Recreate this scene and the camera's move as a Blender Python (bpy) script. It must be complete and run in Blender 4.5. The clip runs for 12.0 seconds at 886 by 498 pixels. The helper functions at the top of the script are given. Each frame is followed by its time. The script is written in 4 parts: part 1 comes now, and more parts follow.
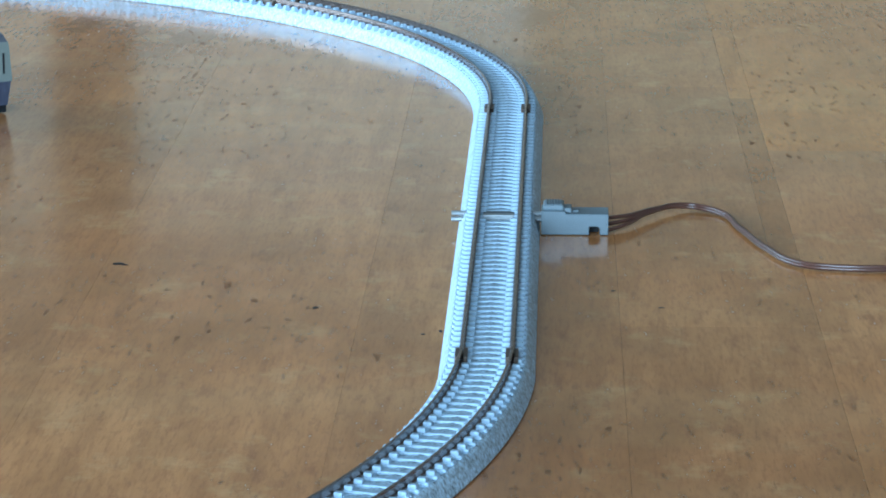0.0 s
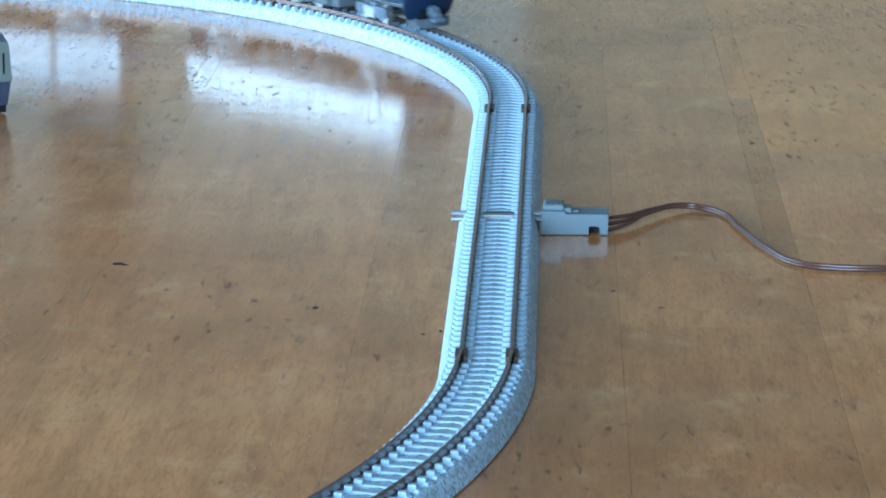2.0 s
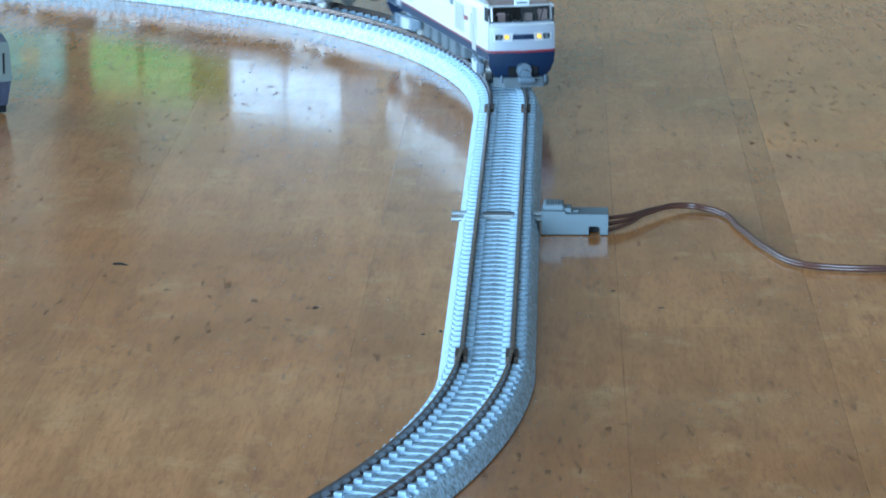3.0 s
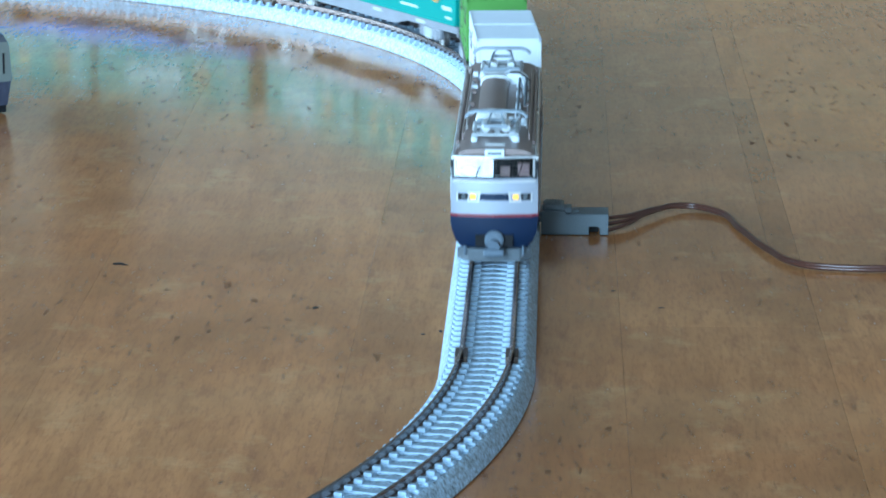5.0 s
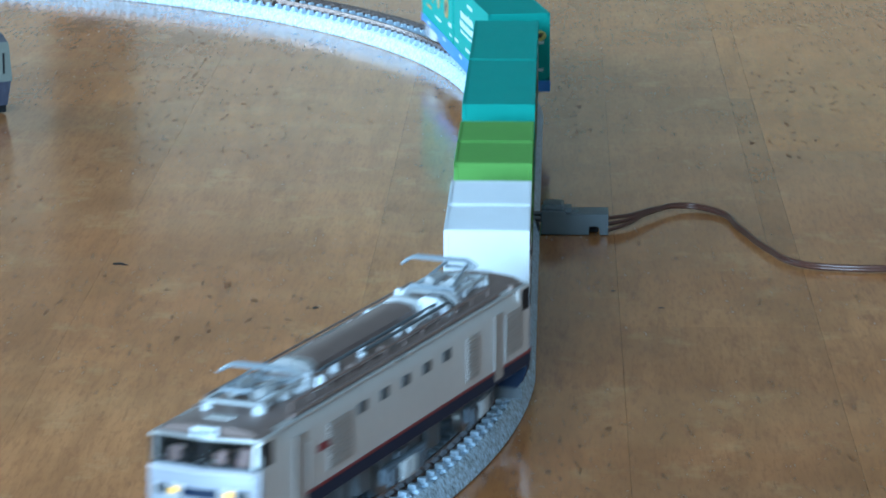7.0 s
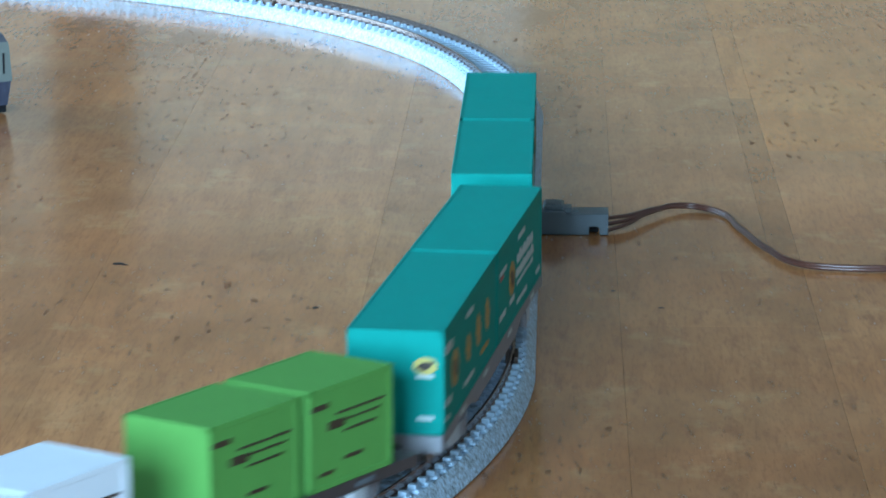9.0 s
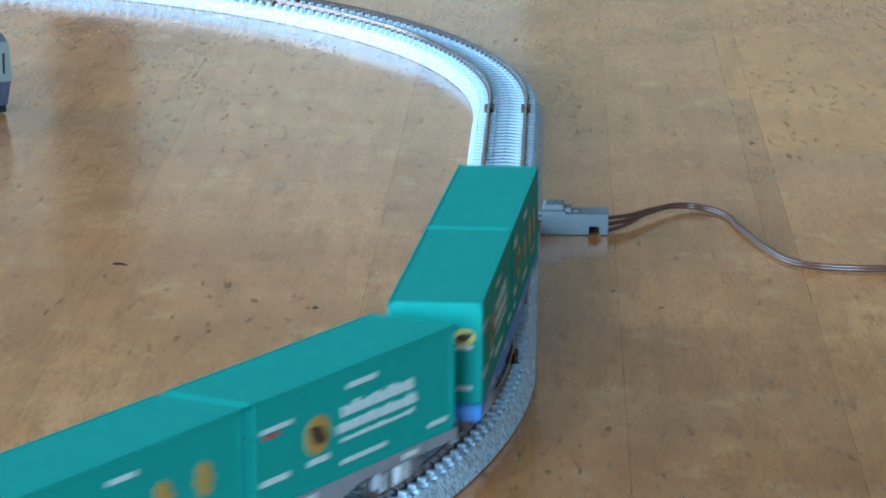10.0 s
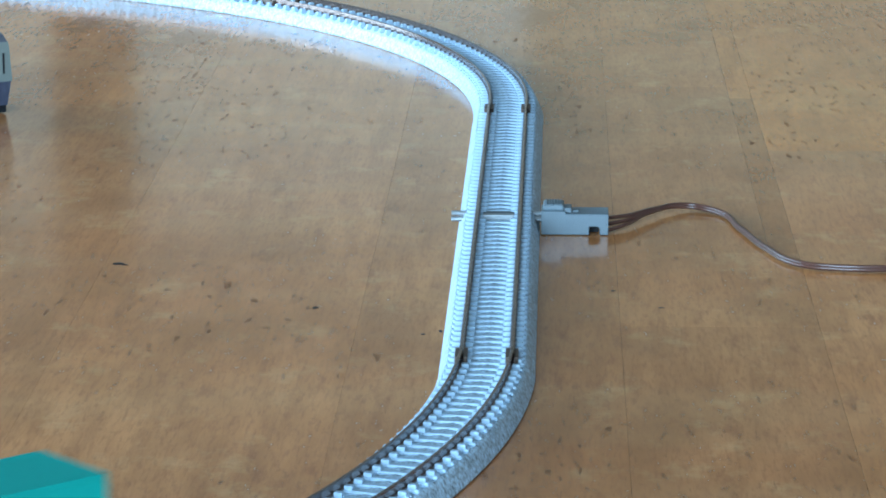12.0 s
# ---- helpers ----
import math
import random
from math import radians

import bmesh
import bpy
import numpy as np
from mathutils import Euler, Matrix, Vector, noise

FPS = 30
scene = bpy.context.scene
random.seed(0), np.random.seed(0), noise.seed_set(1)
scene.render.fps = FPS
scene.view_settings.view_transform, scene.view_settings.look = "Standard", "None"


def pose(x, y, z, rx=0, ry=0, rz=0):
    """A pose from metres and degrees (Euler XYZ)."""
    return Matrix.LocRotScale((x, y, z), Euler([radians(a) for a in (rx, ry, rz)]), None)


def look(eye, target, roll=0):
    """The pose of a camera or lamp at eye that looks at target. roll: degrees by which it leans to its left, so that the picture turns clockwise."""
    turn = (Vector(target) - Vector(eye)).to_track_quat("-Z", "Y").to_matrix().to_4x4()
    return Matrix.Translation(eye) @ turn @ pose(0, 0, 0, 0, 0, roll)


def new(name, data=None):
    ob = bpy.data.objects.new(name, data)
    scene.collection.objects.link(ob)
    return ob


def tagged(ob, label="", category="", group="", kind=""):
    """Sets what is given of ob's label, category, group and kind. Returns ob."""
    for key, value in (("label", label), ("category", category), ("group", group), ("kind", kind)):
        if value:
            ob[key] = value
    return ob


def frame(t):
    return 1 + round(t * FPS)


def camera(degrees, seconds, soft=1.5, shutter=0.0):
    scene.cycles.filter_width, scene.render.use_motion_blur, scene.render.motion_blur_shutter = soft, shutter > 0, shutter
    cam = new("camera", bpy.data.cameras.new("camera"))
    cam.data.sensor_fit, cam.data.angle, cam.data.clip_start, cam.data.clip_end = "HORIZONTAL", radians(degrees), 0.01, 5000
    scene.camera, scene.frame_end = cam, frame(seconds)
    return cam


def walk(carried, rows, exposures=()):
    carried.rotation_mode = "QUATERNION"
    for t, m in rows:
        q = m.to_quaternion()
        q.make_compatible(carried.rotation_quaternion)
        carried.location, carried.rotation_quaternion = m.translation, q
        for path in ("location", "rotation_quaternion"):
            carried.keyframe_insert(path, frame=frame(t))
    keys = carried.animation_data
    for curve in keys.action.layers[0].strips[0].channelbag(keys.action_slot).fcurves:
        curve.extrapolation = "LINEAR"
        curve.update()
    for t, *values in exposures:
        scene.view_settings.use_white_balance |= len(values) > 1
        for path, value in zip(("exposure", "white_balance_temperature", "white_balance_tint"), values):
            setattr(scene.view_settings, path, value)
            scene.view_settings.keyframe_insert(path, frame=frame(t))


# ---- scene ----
# Units below are millimetres until they reach a mesh or a pose; MM turns them into metres.
MM = 0.001

# ---- camera ----
cam = camera(13.757, 12.0, soft=1.8, shutter=0.8)
EYE = (0.01359, -0.69866, 0.17703)
AIM = (-0.00808, -0.01464, 0.02989)
walk(cam, [(0.0, look(EYE, AIM, 0.014)), (12.0, look(EYE, AIM, 0.014))], exposures=[(0.0, -0.1, 6650, 10), (1.0, -0.1, 6350, 9.5), (2.0, -0.1, 6250, 9.5), (3.0, -0.12, 6300, 9.5), (5.0, -0.2, 6500, 10), (6.0, -0.24, 6550, 10), (7.0, -0.19, 6550, 10), (9.0, -0.04, 6550, 10), (10.0, 0.1, 6650, 10), (11.0, 0.08, 6650, 10), (12.0, 0.02, 6650, 10)])

# ---- light: sky through two windows of the room ----
world = bpy.data.worlds.new("sky")
scene.world = world
world.use_nodes = True
wn = world.node_tree
sky = wn.nodes.new("ShaderNodeTexSky")
sky.sky_type, sky.sun_disc = "NISHITA", False
sky.sun_elevation, sky.sun_rotation = radians(50), radians(200)
wn.links.new(sky.outputs["Color"], wn.nodes["Background"].inputs["Color"])
wn.nodes["Background"].inputs["Strength"].default_value = 0.12


def window_light(name, eye, target, width, height, watts, colour):
    data = bpy.data.lights.new(name, "AREA")
    data.shape, data.size, data.size_y, data.energy, data.color = "RECTANGLE", width, height, watts, colour
    ob = new(name, data)
    ob.matrix_world = look(eye, target)
    return ob


window_light("window_light_side", (-0.99, 0.62, 0.24), (0.0, 0.56, 0.08), 1.24, 0.38, 32.0, (0.42, 0.72, 1.0))
window_light("window_light_front", (-0.86, -3.03, 0.72), (-0.15, 0.4, 0.08), 1.42, 1.30, 285, (0.42, 0.72, 1.0))


# ---- materials ----
def material(name, colour, rough=0.5, metal=0.0, vary=0.12, scale=400.0, bump=0.0, bump_scale=1500.0, coat=0.0, spec=0.5, broad=0.15):
    """Principled surface with broad and fine variation of its own colour, of its roughness, and a fine relief."""
    m = bpy.data.materials.new(name)
    m.use_nodes = True
    nt = m.node_tree
    b = nt.nodes["Principled BSDF"]
    co = nt.nodes.new("ShaderNodeTexCoord")
    n1, n2 = nt.nodes.new("ShaderNodeTexNoise"), nt.nodes.new("ShaderNodeTexNoise")
    n1.inputs["Scale"].default_value, n1.inputs["Detail"].default_value = scale * broad, 3
    n2.inputs["Scale"].default_value, n2.inputs["Detail"].default_value = scale, 4
    for n in (n1, n2):
        nt.links.new(co.outputs["Object"], n.inputs["Vector"])
    add = nt.nodes.new("ShaderNodeMath")
    add.operation = "ADD"
    nt.links.new(n1.outputs["Fac"], add.inputs[0])
    nt.links.new(n2.outputs["Fac"], add.inputs[1])
    ramp = nt.nodes.new("ShaderNodeMapRange")
    ramp.inputs["From Min"].default_value, ramp.inputs["From Max"].default_value = 0.6, 1.4
    ramp.inputs["To Min"].default_value, ramp.inputs["To Max"].default_value = 1 - vary, 1 + vary
    nt.links.new(add.outputs[0], ramp.inputs["Value"])
    mul = nt.nodes.new("ShaderNodeVectorMath")
    mul.operation = "SCALE"
    mul.inputs[0].default_value = colour
    nt.links.new(ramp.outputs["Result"], mul.inputs["Scale"])
    nt.links.new(mul.outputs[0], b.inputs["Base Color"])
    rr = nt.nodes.new("ShaderNodeMapRange")
    rr.inputs["To Min"].default_value, rr.inputs["To Max"].default_value = max(rough - 0.08, 0.02), min(rough + 0.08, 1)
    nt.links.new(n1.outputs["Fac"], rr.inputs["Value"])
    nt.links.new(rr.outputs["Result"], b.inputs["Roughness"])
    b.inputs["Metallic"].default_value = metal
    b.inputs["Specular IOR Level"].default_value = spec
    b.inputs["Coat Weight"].default_value = coat
    if bump:
        bn = nt.nodes.new("ShaderNodeTexNoise")
        bn.inputs["Scale"].default_value, bn.inputs["Detail"].default_value = bump_scale, 3
        nt.links.new(co.outputs["Object"], bn.inputs["Vector"])
        bp = nt.nodes.new("ShaderNodeBump")
        bp.inputs["Strength"].default_value, bp.inputs["Distance"].default_value = bump, 0.0004
        nt.links.new(bn.outputs["Fac"], bp.inputs["Height"])
        nt.links.new(bp.outputs["Normal"], b.inputs["Normal"])
    return m


def wood_material(shade=1.0, tint=(1.0, 1.0, 1.0)):
    """Varnished, worn table wood: grain along y, painted sheen bands, board-wise tone, dark flecks and pits, scuffed
    gloss.
    """
    m = bpy.data.materials.new("table_wood")
    m.use_nodes = True
    nt = m.node_tree
    b = nt.nodes["Principled BSDF"]
    N, K = nt.nodes.new, nt.links.new

    def noise_at(sx, sy, scale, detail=4, rough=0.55, turn=0.0):
        mp = N("ShaderNodeMapping")
        mp.inputs["Scale"].default_value = (sx, sy, 1)
        mp.inputs["Rotation"].default_value = (0, 0, turn)
        K(co.outputs["Object"], mp.inputs["Vector"])
        n = N("ShaderNodeTexNoise")
        n.inputs["Scale"].default_value, n.inputs["Detail"].default_value, n.inputs["Roughness"].default_value = scale, detail, rough
        K(mp.outputs["Vector"], n.inputs["Vector"])
        return n

    def ramp(src, lo, hi, a, z):
        r = N("ShaderNodeMapRange")
        r.inputs["From Min"].default_value, r.inputs["From Max"].default_value = lo, hi
        r.inputs["To Min"].default_value, r.inputs["To Max"].default_value = a, z
        K(src, r.inputs["Value"])
        return r.outputs["Result"]

    def mix(fac, a, c):
        x = N("ShaderNodeMix")
        x.data_type = "RGBA"
        K(fac, x.inputs[0])
        for sock, v in ((x.inputs[6], a), (x.inputs[7], c)):
            if isinstance(v, tuple):
                sock.default_value = (*v, 1)
            else:
                K(v, sock)
        return x.outputs[2]

    co = N("ShaderNodeTexCoord")
    info = N("ShaderNodeObjectInfo")
    broad = noise_at(11, 5, 1.0, 4)
    patch = noise_at(38, 17, 1.0, 4, 0.6, 0.2)
    grain = noise_at(240, 20, 1.0, 6, 0.65, 0.1)
    fine = noise_at(1100, 130, 1.0, 3, 0.6, 0.25)
    col = mix(ramp(broad.outputs["Fac"], 0.38, 0.62, 0, 1), WOOD_A, WOOD_B)
    col = mix(ramp(patch.outputs["Fac"], 0.44, 0.68, 0, 0.75), col, WOOD_C)
    col = mix(ramp(grain.outputs["Fac"], 0.40, 0.70, 0, 0.65), col, WOOD_C)
    col = mix(ramp(fine.outputs["Fac"], 0.48, 0.74, 0, 0.42), col, WOOD_D)
    pale = noise_at(60, 40, 1.0, 5, 0.7)
    col = mix(ramp(pale.outputs["Fac"], 0.55, 0.72, 0, 0.45), col, WOOD_PALE)
    # light streaks mirrored across the boards, put into the wood's colour
    sheen_bands = noise_at(4, 24, 1.0, 2, 0.5)
    col = mix(ramp(sheen_bands.outputs["Fac"], 0.46, 0.78, 0, 0.22), col, WOOD_PALE)
    tone = N("ShaderNodeVectorMath")
    tone.operation = "SCALE"
    K(col, tone.inputs[0])
    K(ramp(info.outputs["Random"], 0, 1, 0.87 * shade, 1.11 * shade), tone.inputs["Scale"])
    stain = N("ShaderNodeVectorMath")
    stain.operation = "MULTIPLY"
    K(tone.outputs[0], stain.inputs[0])
    stain.inputs[1].default_value = tint
    col = stain.outputs[0]
    # rubbed, greasy smudges drawn along a slant
    smudge = noise_at(190, 48, 1.0, 4, 0.65, 0.55)
    col = mix(ramp(smudge.outputs["Fac"], 0.57, 0.70, 0, 0.42), col, WOOD_D)
    where = noise_at(16, 9, 1.0, 3)
    pits = []
    for sx, sy, turn, lo in ((520, 105, 0.4, 0.588), (380, 170, -0.7, 0.612), (900, 90, 0.8, 0.655)):
        fleck = noise_at(sx, sy, 1.0, 3, 0.6, turn)
        fk = N("ShaderNodeMath")
        fk.operation = "MULTIPLY"
        K(ramp(fleck.outputs["Fac"], lo, lo + 0.12, 0, 0.8), fk.inputs[0])
        K(ramp(where.outputs["Fac"], 0.40, 0.60, 0.08, 1), fk.inputs[1])
        col = mix(fk.outputs[0], col, (0.10, 0.040, 0.018))
        pits.append(fk.outputs[0])
    K(col, b.inputs["Base Color"])
    scuff = noise_at(60, 60, 1.0, 5, 0.7)
    # the pits have lost their varnish
    deep = N("ShaderNodeMath")
    deep.operation = "MAXIMUM"
    K(pits[0], deep.inputs[0])
    K(pits[1], deep.inputs[1])
    worn = N("ShaderNodeMath")
    worn.operation = "MAXIMUM"
    K(ramp(scuff.outputs["Fac"], 0.3, 0.7, WOOD_ROUGH - 0.04, WOOD_ROUGH + 0.07), worn.inputs[0])
    K(ramp(deep.outputs[0], 0, 0.7, 0.1, 0.45), worn.inputs[1])
    K(worn.outputs[0], b.inputs["Roughness"])
    K(ramp(deep.outputs[0], 0, 0.7, 0.45, 0.14), b.inputs["Specular IOR Level"])
    # slow waves of the boards and a fine scratched relief over them
    relief = N("ShaderNodeMath")
    relief.operation = "MULTIPLY_ADD"
    K(noise_at(520, 170, 1.0, 4, 0.6, 0.5).outputs["Fac"], relief.inputs[0])
    relief.inputs[1].default_value = 0.22
    K(noise_at(70, 70, 1.0, 3).outputs["Fac"], relief.inputs[2])
    bp = N("ShaderNodeBump")
    bp.inputs["Strength"].default_value, bp.inputs["Distance"].default_value = 0.25, 0.0003
    K(relief.outputs[0], bp.inputs["Height"])
    K(bp.outputs["Normal"], b.inputs["Normal"])
    return m


WOOD_A, WOOD_B, WOOD_C, WOOD_D, WOOD_PALE, WOOD_ROUGH = (0.70, 0.276, 0.104), (0.595, 0.214, 0.078), (0.40, 0.145, 0.048), (0.23, 0.072, 0.026), (0.80, 0.43, 0.205), 0.105
WOOD, WOOD_STRIP, WOOD_OCHRE = wood_material(1.0, (0.985, 1.0, 0.96)), wood_material(0.84, (1.0, 0.95, 0.78)), wood_material(0.97, (1.05, 0.98, 0.74))
BALLAST = material("ballast_grey", (0.39, 0.51, 0.615), 0.5, vary=0.85, scale=1500, bump=0.5, bump_scale=1300, broad=0.6)
SLEEPER = material("sleeper_grey", (0.365, 0.485, 0.60), 0.45, spec=0.3, vary=0.35, scale=1300, bump=0.2, bump_scale=2500)
RAIL = material("rail_nickel", (0.20, 0.135, 0.115), 0.2, 0.75, vary=0.25, scale=500)
JOINER = material("joiner_brown", (0.10, 0.065, 0.05), 0.45, 0.5, vary=0.2, scale=900)
FEEDER = material("feeder_grey", (0.118, 0.15, 0.172), 0.45, vary=0.06, scale=300, bump=0.15, bump_scale=2200)
BRASS_PIN = material("terminal_metal", (0.26, 0.27, 0.28), 0.45, 0.6, vary=0.15, scale=500)
CABLE = material("cable_brown", (0.085, 0.030, 0.02), 0.34, spec=0.5, vary=0.12, scale=300)
DARK = material("socket_dark", (0.014, 0.014, 0.017), 0.6, spec=0.15, vary=0.2)
SILVER = material("loco_silver", (0.60, 0.585, 0.58), 0.4, 0.2, vary=0.05, scale=500)
PAINT_WHITE = material("loco_front_silver", (0.31, 0.325, 0.375), 0.45, 0.1, vary=0.05, spec=0.4)
PANTOGRAPH_GREY = material("pantograph_grey", (0.30, 0.35, 0.40), 0.35, 0.3, vary=0.1)
SEAT_PINK = material("cab_seat_pink", (0.42, 0.25, 0.22), 0.6, vary=0.1)
ROOF = material("loco_roof", (0.25, 0.18, 0.165), 0.36, 0.25, vary=0.12, scale=300)
ROOF_METAL = material("roof_fittings_silver", (0.66, 0.68, 0.70), 0.3, 0.55, vary=0.08)
NAVY = material("loco_navy", (0.004, 0.016, 0.045), 0.55, vary=0.1, spec=0.25)
LOUVRE = material("louvre_grey", (0.43, 0.425, 0.425), 0.4, 0.5, vary=0.08)
RED = material("loco_red", (0.20, 0.012, 0.022), 0.45, vary=0.08)
GREY = material("underframe_grey", (0.10, 0.115, 0.13), 0.6, spec=0.18, vary=0.2, scale=600, bump=0.3)
BOGIE_LIGHT = material("bogie_pale_grey", (0.38, 0.40, 0.42), 0.45, vary=0.2, scale=600)
COUPLER = material("coupler_grey", (0.11, 0.14, 0.175), 0.6, vary=0.2, scale=500, spec=0.2)
BLACK = material("underframe_black", (0.012, 0.012, 0.014), 0.6, spec=0.12, vary=0.25, scale=500)
WHEEL = material("wheel_steel", (0.30, 0.29, 0.28), 0.35, 0.9, vary=0.2)
BLUE = material("wagon_blue", (0.003, 0.17, 0.52), 0.42, vary=0.1, scale=400)
WAGON_GREY = material("wagon_grey", (0.20, 0.205, 0.23), 0.5, vary=0.15, scale=400)
WAGON_DARK = material("wagon_dark_brown", (0.045, 0.035, 0.035), 0.5, vary=0.2, scale=400)
TEAL = material("container_teal", (0.0015, 0.25, 0.215), 0.6, vary=0.05, scale=250, bump=0.06, spec=0.06)
GREEN = material("container_green", (0.088, 0.275, 0.06), 0.6, vary=0.05, scale=250, bump=0.06, spec=0.15)
WHITE = material("container_white", (0.68, 0.735, 0.80), 0.42, vary=0.03, scale=250, bump=0.05)
PRINT_WHITE = material("print_white", (0.46, 0.54, 0.54), 0.5, vary=0.04)
PRINT_GOLD = material("print_gold", (0.38, 0.215, 0.045), 0.5, vary=0.08)
PRINT_YELLOW = material("print_yellow", (0.5, 0.41, 0.11), 0.5, vary=0.06)
PRINT_DARK = material("print_dark", (0.035, 0.022, 0.012), 0.5, vary=0.1)
PRINT_RED = material("print_red", (0.42, 0.04, 0.05), 0.5, vary=0.08)
CREAM = material("railcar_cream", (0.15, 0.16, 0.145), 0.45, spec=0.25, vary=0.05)
RAILCAR_BLUE = material("railcar_blue", (0.045, 0.047, 0.07), 0.5, spec=0.2, vary=0.45, scale=500)
RAILCAR_ROOF = material("railcar_roof", (0.07, 0.07, 0.085), 0.5, vary=0.1)
WALL_WHITE = material("wall_cream_paint", (0.86, 0.75, 0.62), 0.8, vary=0.04, scale=6)
# invented tones of the unseen north wall; they dim the table's mirrored sheen
WALL_SHEEN_TOP = material("wall_sheen_top", (0.29, 0.255, 0.21), 0.6, vary=0.15, scale=10)
WALL_SHEEN_EAST = material("wall_sheen_east", (0.56, 0.42, 0.285), 0.6, vary=0.15, scale=10)
WALL_SHEEN_EAST_TOP = material("wall_sheen_east_top", (0.19, 0.15, 0.115), 0.6, vary=0.15, scale=10)
WALL = material("wall_plaster", (0.32, 0.30, 0.28), 0.85, vary=0.05, scale=6, bump=0.2, bump_scale=200)
FLOOR = material("floor_boards", (0.17, 0.09, 0.045), 0.45, vary=0.2, scale=12)
POST_WOOD = material("post_wood", (0.165, 0.075, 0.032), 0.5, vary=0.2, scale=30)
POST_DARK = material("post_dark_wood", (0.10, 0.045, 0.02), 0.5, vary=0.2, scale=30)
FRAME_WHITE = material("window_frame_paint", (0.7, 0.7, 0.68), 0.5, vary=0.05, scale=20)


def glass_material(name, colour=(1, 1, 1), rough=0.02, ior=1.45):
    m = bpy.data.materials.new(name)
    m.use_nodes = True
    b = m.node_tree.nodes["Principled BSDF"]
    b.inputs["Base Color"].default_value = (*colour, 1)
    b.inputs["Roughness"].default_value = rough
    b.inputs["Transmission Weight"].default_value = 1
    b.inputs["IOR"].default_value = ior
    return m


def glow_material(name, colour, strength):
    m = bpy.data.materials.new(name)
    m.use_nodes = True
    b = m.node_tree.nodes["Principled BSDF"]
    b.inputs["Base Color"].default_value = (*colour, 1)
    b.inputs["Emission Color"].default_value = (*colour, 1)
    b.inputs["Emission Strength"].default_value = strength
    return m


GLASS = glass_material("cab_glass", (0.86, 0.9, 0.94), ior=1.5)
PANE = glass_material("window_glass")
LAMP = glow_material("headlight_glow", (1.0, 0.52, 0.06), 0.85)


# ---- mesh helpers ----
def box(bm, x0, x1, y0, y1, z0, z1, bevel=0.0):
    """A box in millimetres, its edges bevelled where asked."""
    r = bmesh.ops.create_cube(bm, size=1)
    vs = r["verts"]
    for v in vs:
        v.co = Vector(((x0 + x1) / 2 + v.co.x * (x1 - x0), (y0 + y1) / 2 + v.co.y * (y1 - y0), (z0 + z1) / 2 + v.co.z * (z1 - z0))) * MM
    if bevel:
        es = list({e for v in vs for e in v.link_edges})
        bmesh.ops.bevel(bm, geom=es, offset=bevel * MM, segments=2, affect="EDGES", profile=0.5)
    return vs


def rod(bm, a, b, radius, sides=10, radius2=None):
    """A round bar from a to b, in millimetres."""
    a, b = Vector(a) * MM, Vector(b) * MM
    d = b - a
    m = Matrix.Translation((a + b) / 2) @ d.to_track_quat("Z", "Y").to_matrix().to_4x4()
    bmesh.ops.create_cone(bm, cap_ends=True, segments=sides, radius1=radius * MM, radius2=(radius if radius2 is None else radius2) * MM, depth=d.length, matrix=m)


def loft(bm, rings, closed=True, caps=True):
    """Skin over rings of points (millimetres), all with the same count."""
    rows = [[bm.verts.new(Vector(p) * MM) for p in ring] for ring in rings]
    n = len(rows[0])
    for a, b in zip(rows, rows[1:]):
        for i in range(n if closed else n - 1):
            j = (i + 1) % n
            bm.faces.new((a[i], a[j], b[j], b[i]))
    if caps and closed:
        bm.faces.new(rows[0][::-1])
        bm.faces.new(rows[-1])
    bmesh.ops.recalc_face_normals(bm, faces=bm.faces)


def mesh_of(name, bm, mat, smooth=False):
    me = bpy.data.meshes.new(name)
    bm.to_mesh(me)
    bm.free()
    me.materials.append(mat)
    if smooth:
        for p in me.polygons:
            p.use_smooth = True
        me.set_sharp_from_angle(angle=radians(35))
    return me


def part(name, bm, mat, parent=None, label="", smooth=False):
    """One mesh object out of a bmesh, under a thing or a part."""
    ob = new(name, mesh_of(name, bm, mat, smooth))
    ob.parent = parent
    if label:
        ob["label"] = label
    return ob


def boxpart(name, dims, mat, parent=None, bevel=0.0, label=""):
    bm = bmesh.new()
    box(bm, *dims, bevel=bevel)
    return part(name, bm, mat, parent, label)


def thing(name, label, category, group="", kind=""):
    return tagged(new(name), label, category, group, kind)


# ---- the line of the track: s = 0 where the straight meets the near curve, growing along the train's way ----
STRAIGHT, R_FAR, R_NEAR, R_NEAR_END = 280.0, 282.0, 322.0, 242.0
KINK_NEAR, KINK_FAR = radians(2.167), radians(-1.711)
RAIL_TOP, RAIL_Y, BED = 6.83, 4.96, 9.54
QUARTER_NEAR, QUARTER_END, QUARTER_FAR = R_NEAR * math.pi / 2, R_NEAR_END * math.pi / 2, R_FAR * math.pi / 2


def bend(d, r1, r2):
    """A half circle to the left out of two quarters: place and direction after d, starting along y."""
    a1 = min(d / r1, math.pi / 2)
    x, y, a = r1 * (math.cos(a1) - 1), r1 * math.sin(a1), a1
    rest = d - r1 * math.pi / 2
    if rest > 0:
        a = math.pi / 2 + rest / r2
        x, y = -r1 - r2 * (math.sin(a - math.pi / 2)), r1 - r2 + r2 * math.cos(a - math.pi / 2)
    return x, y, -math.sin(a), math.cos(a)


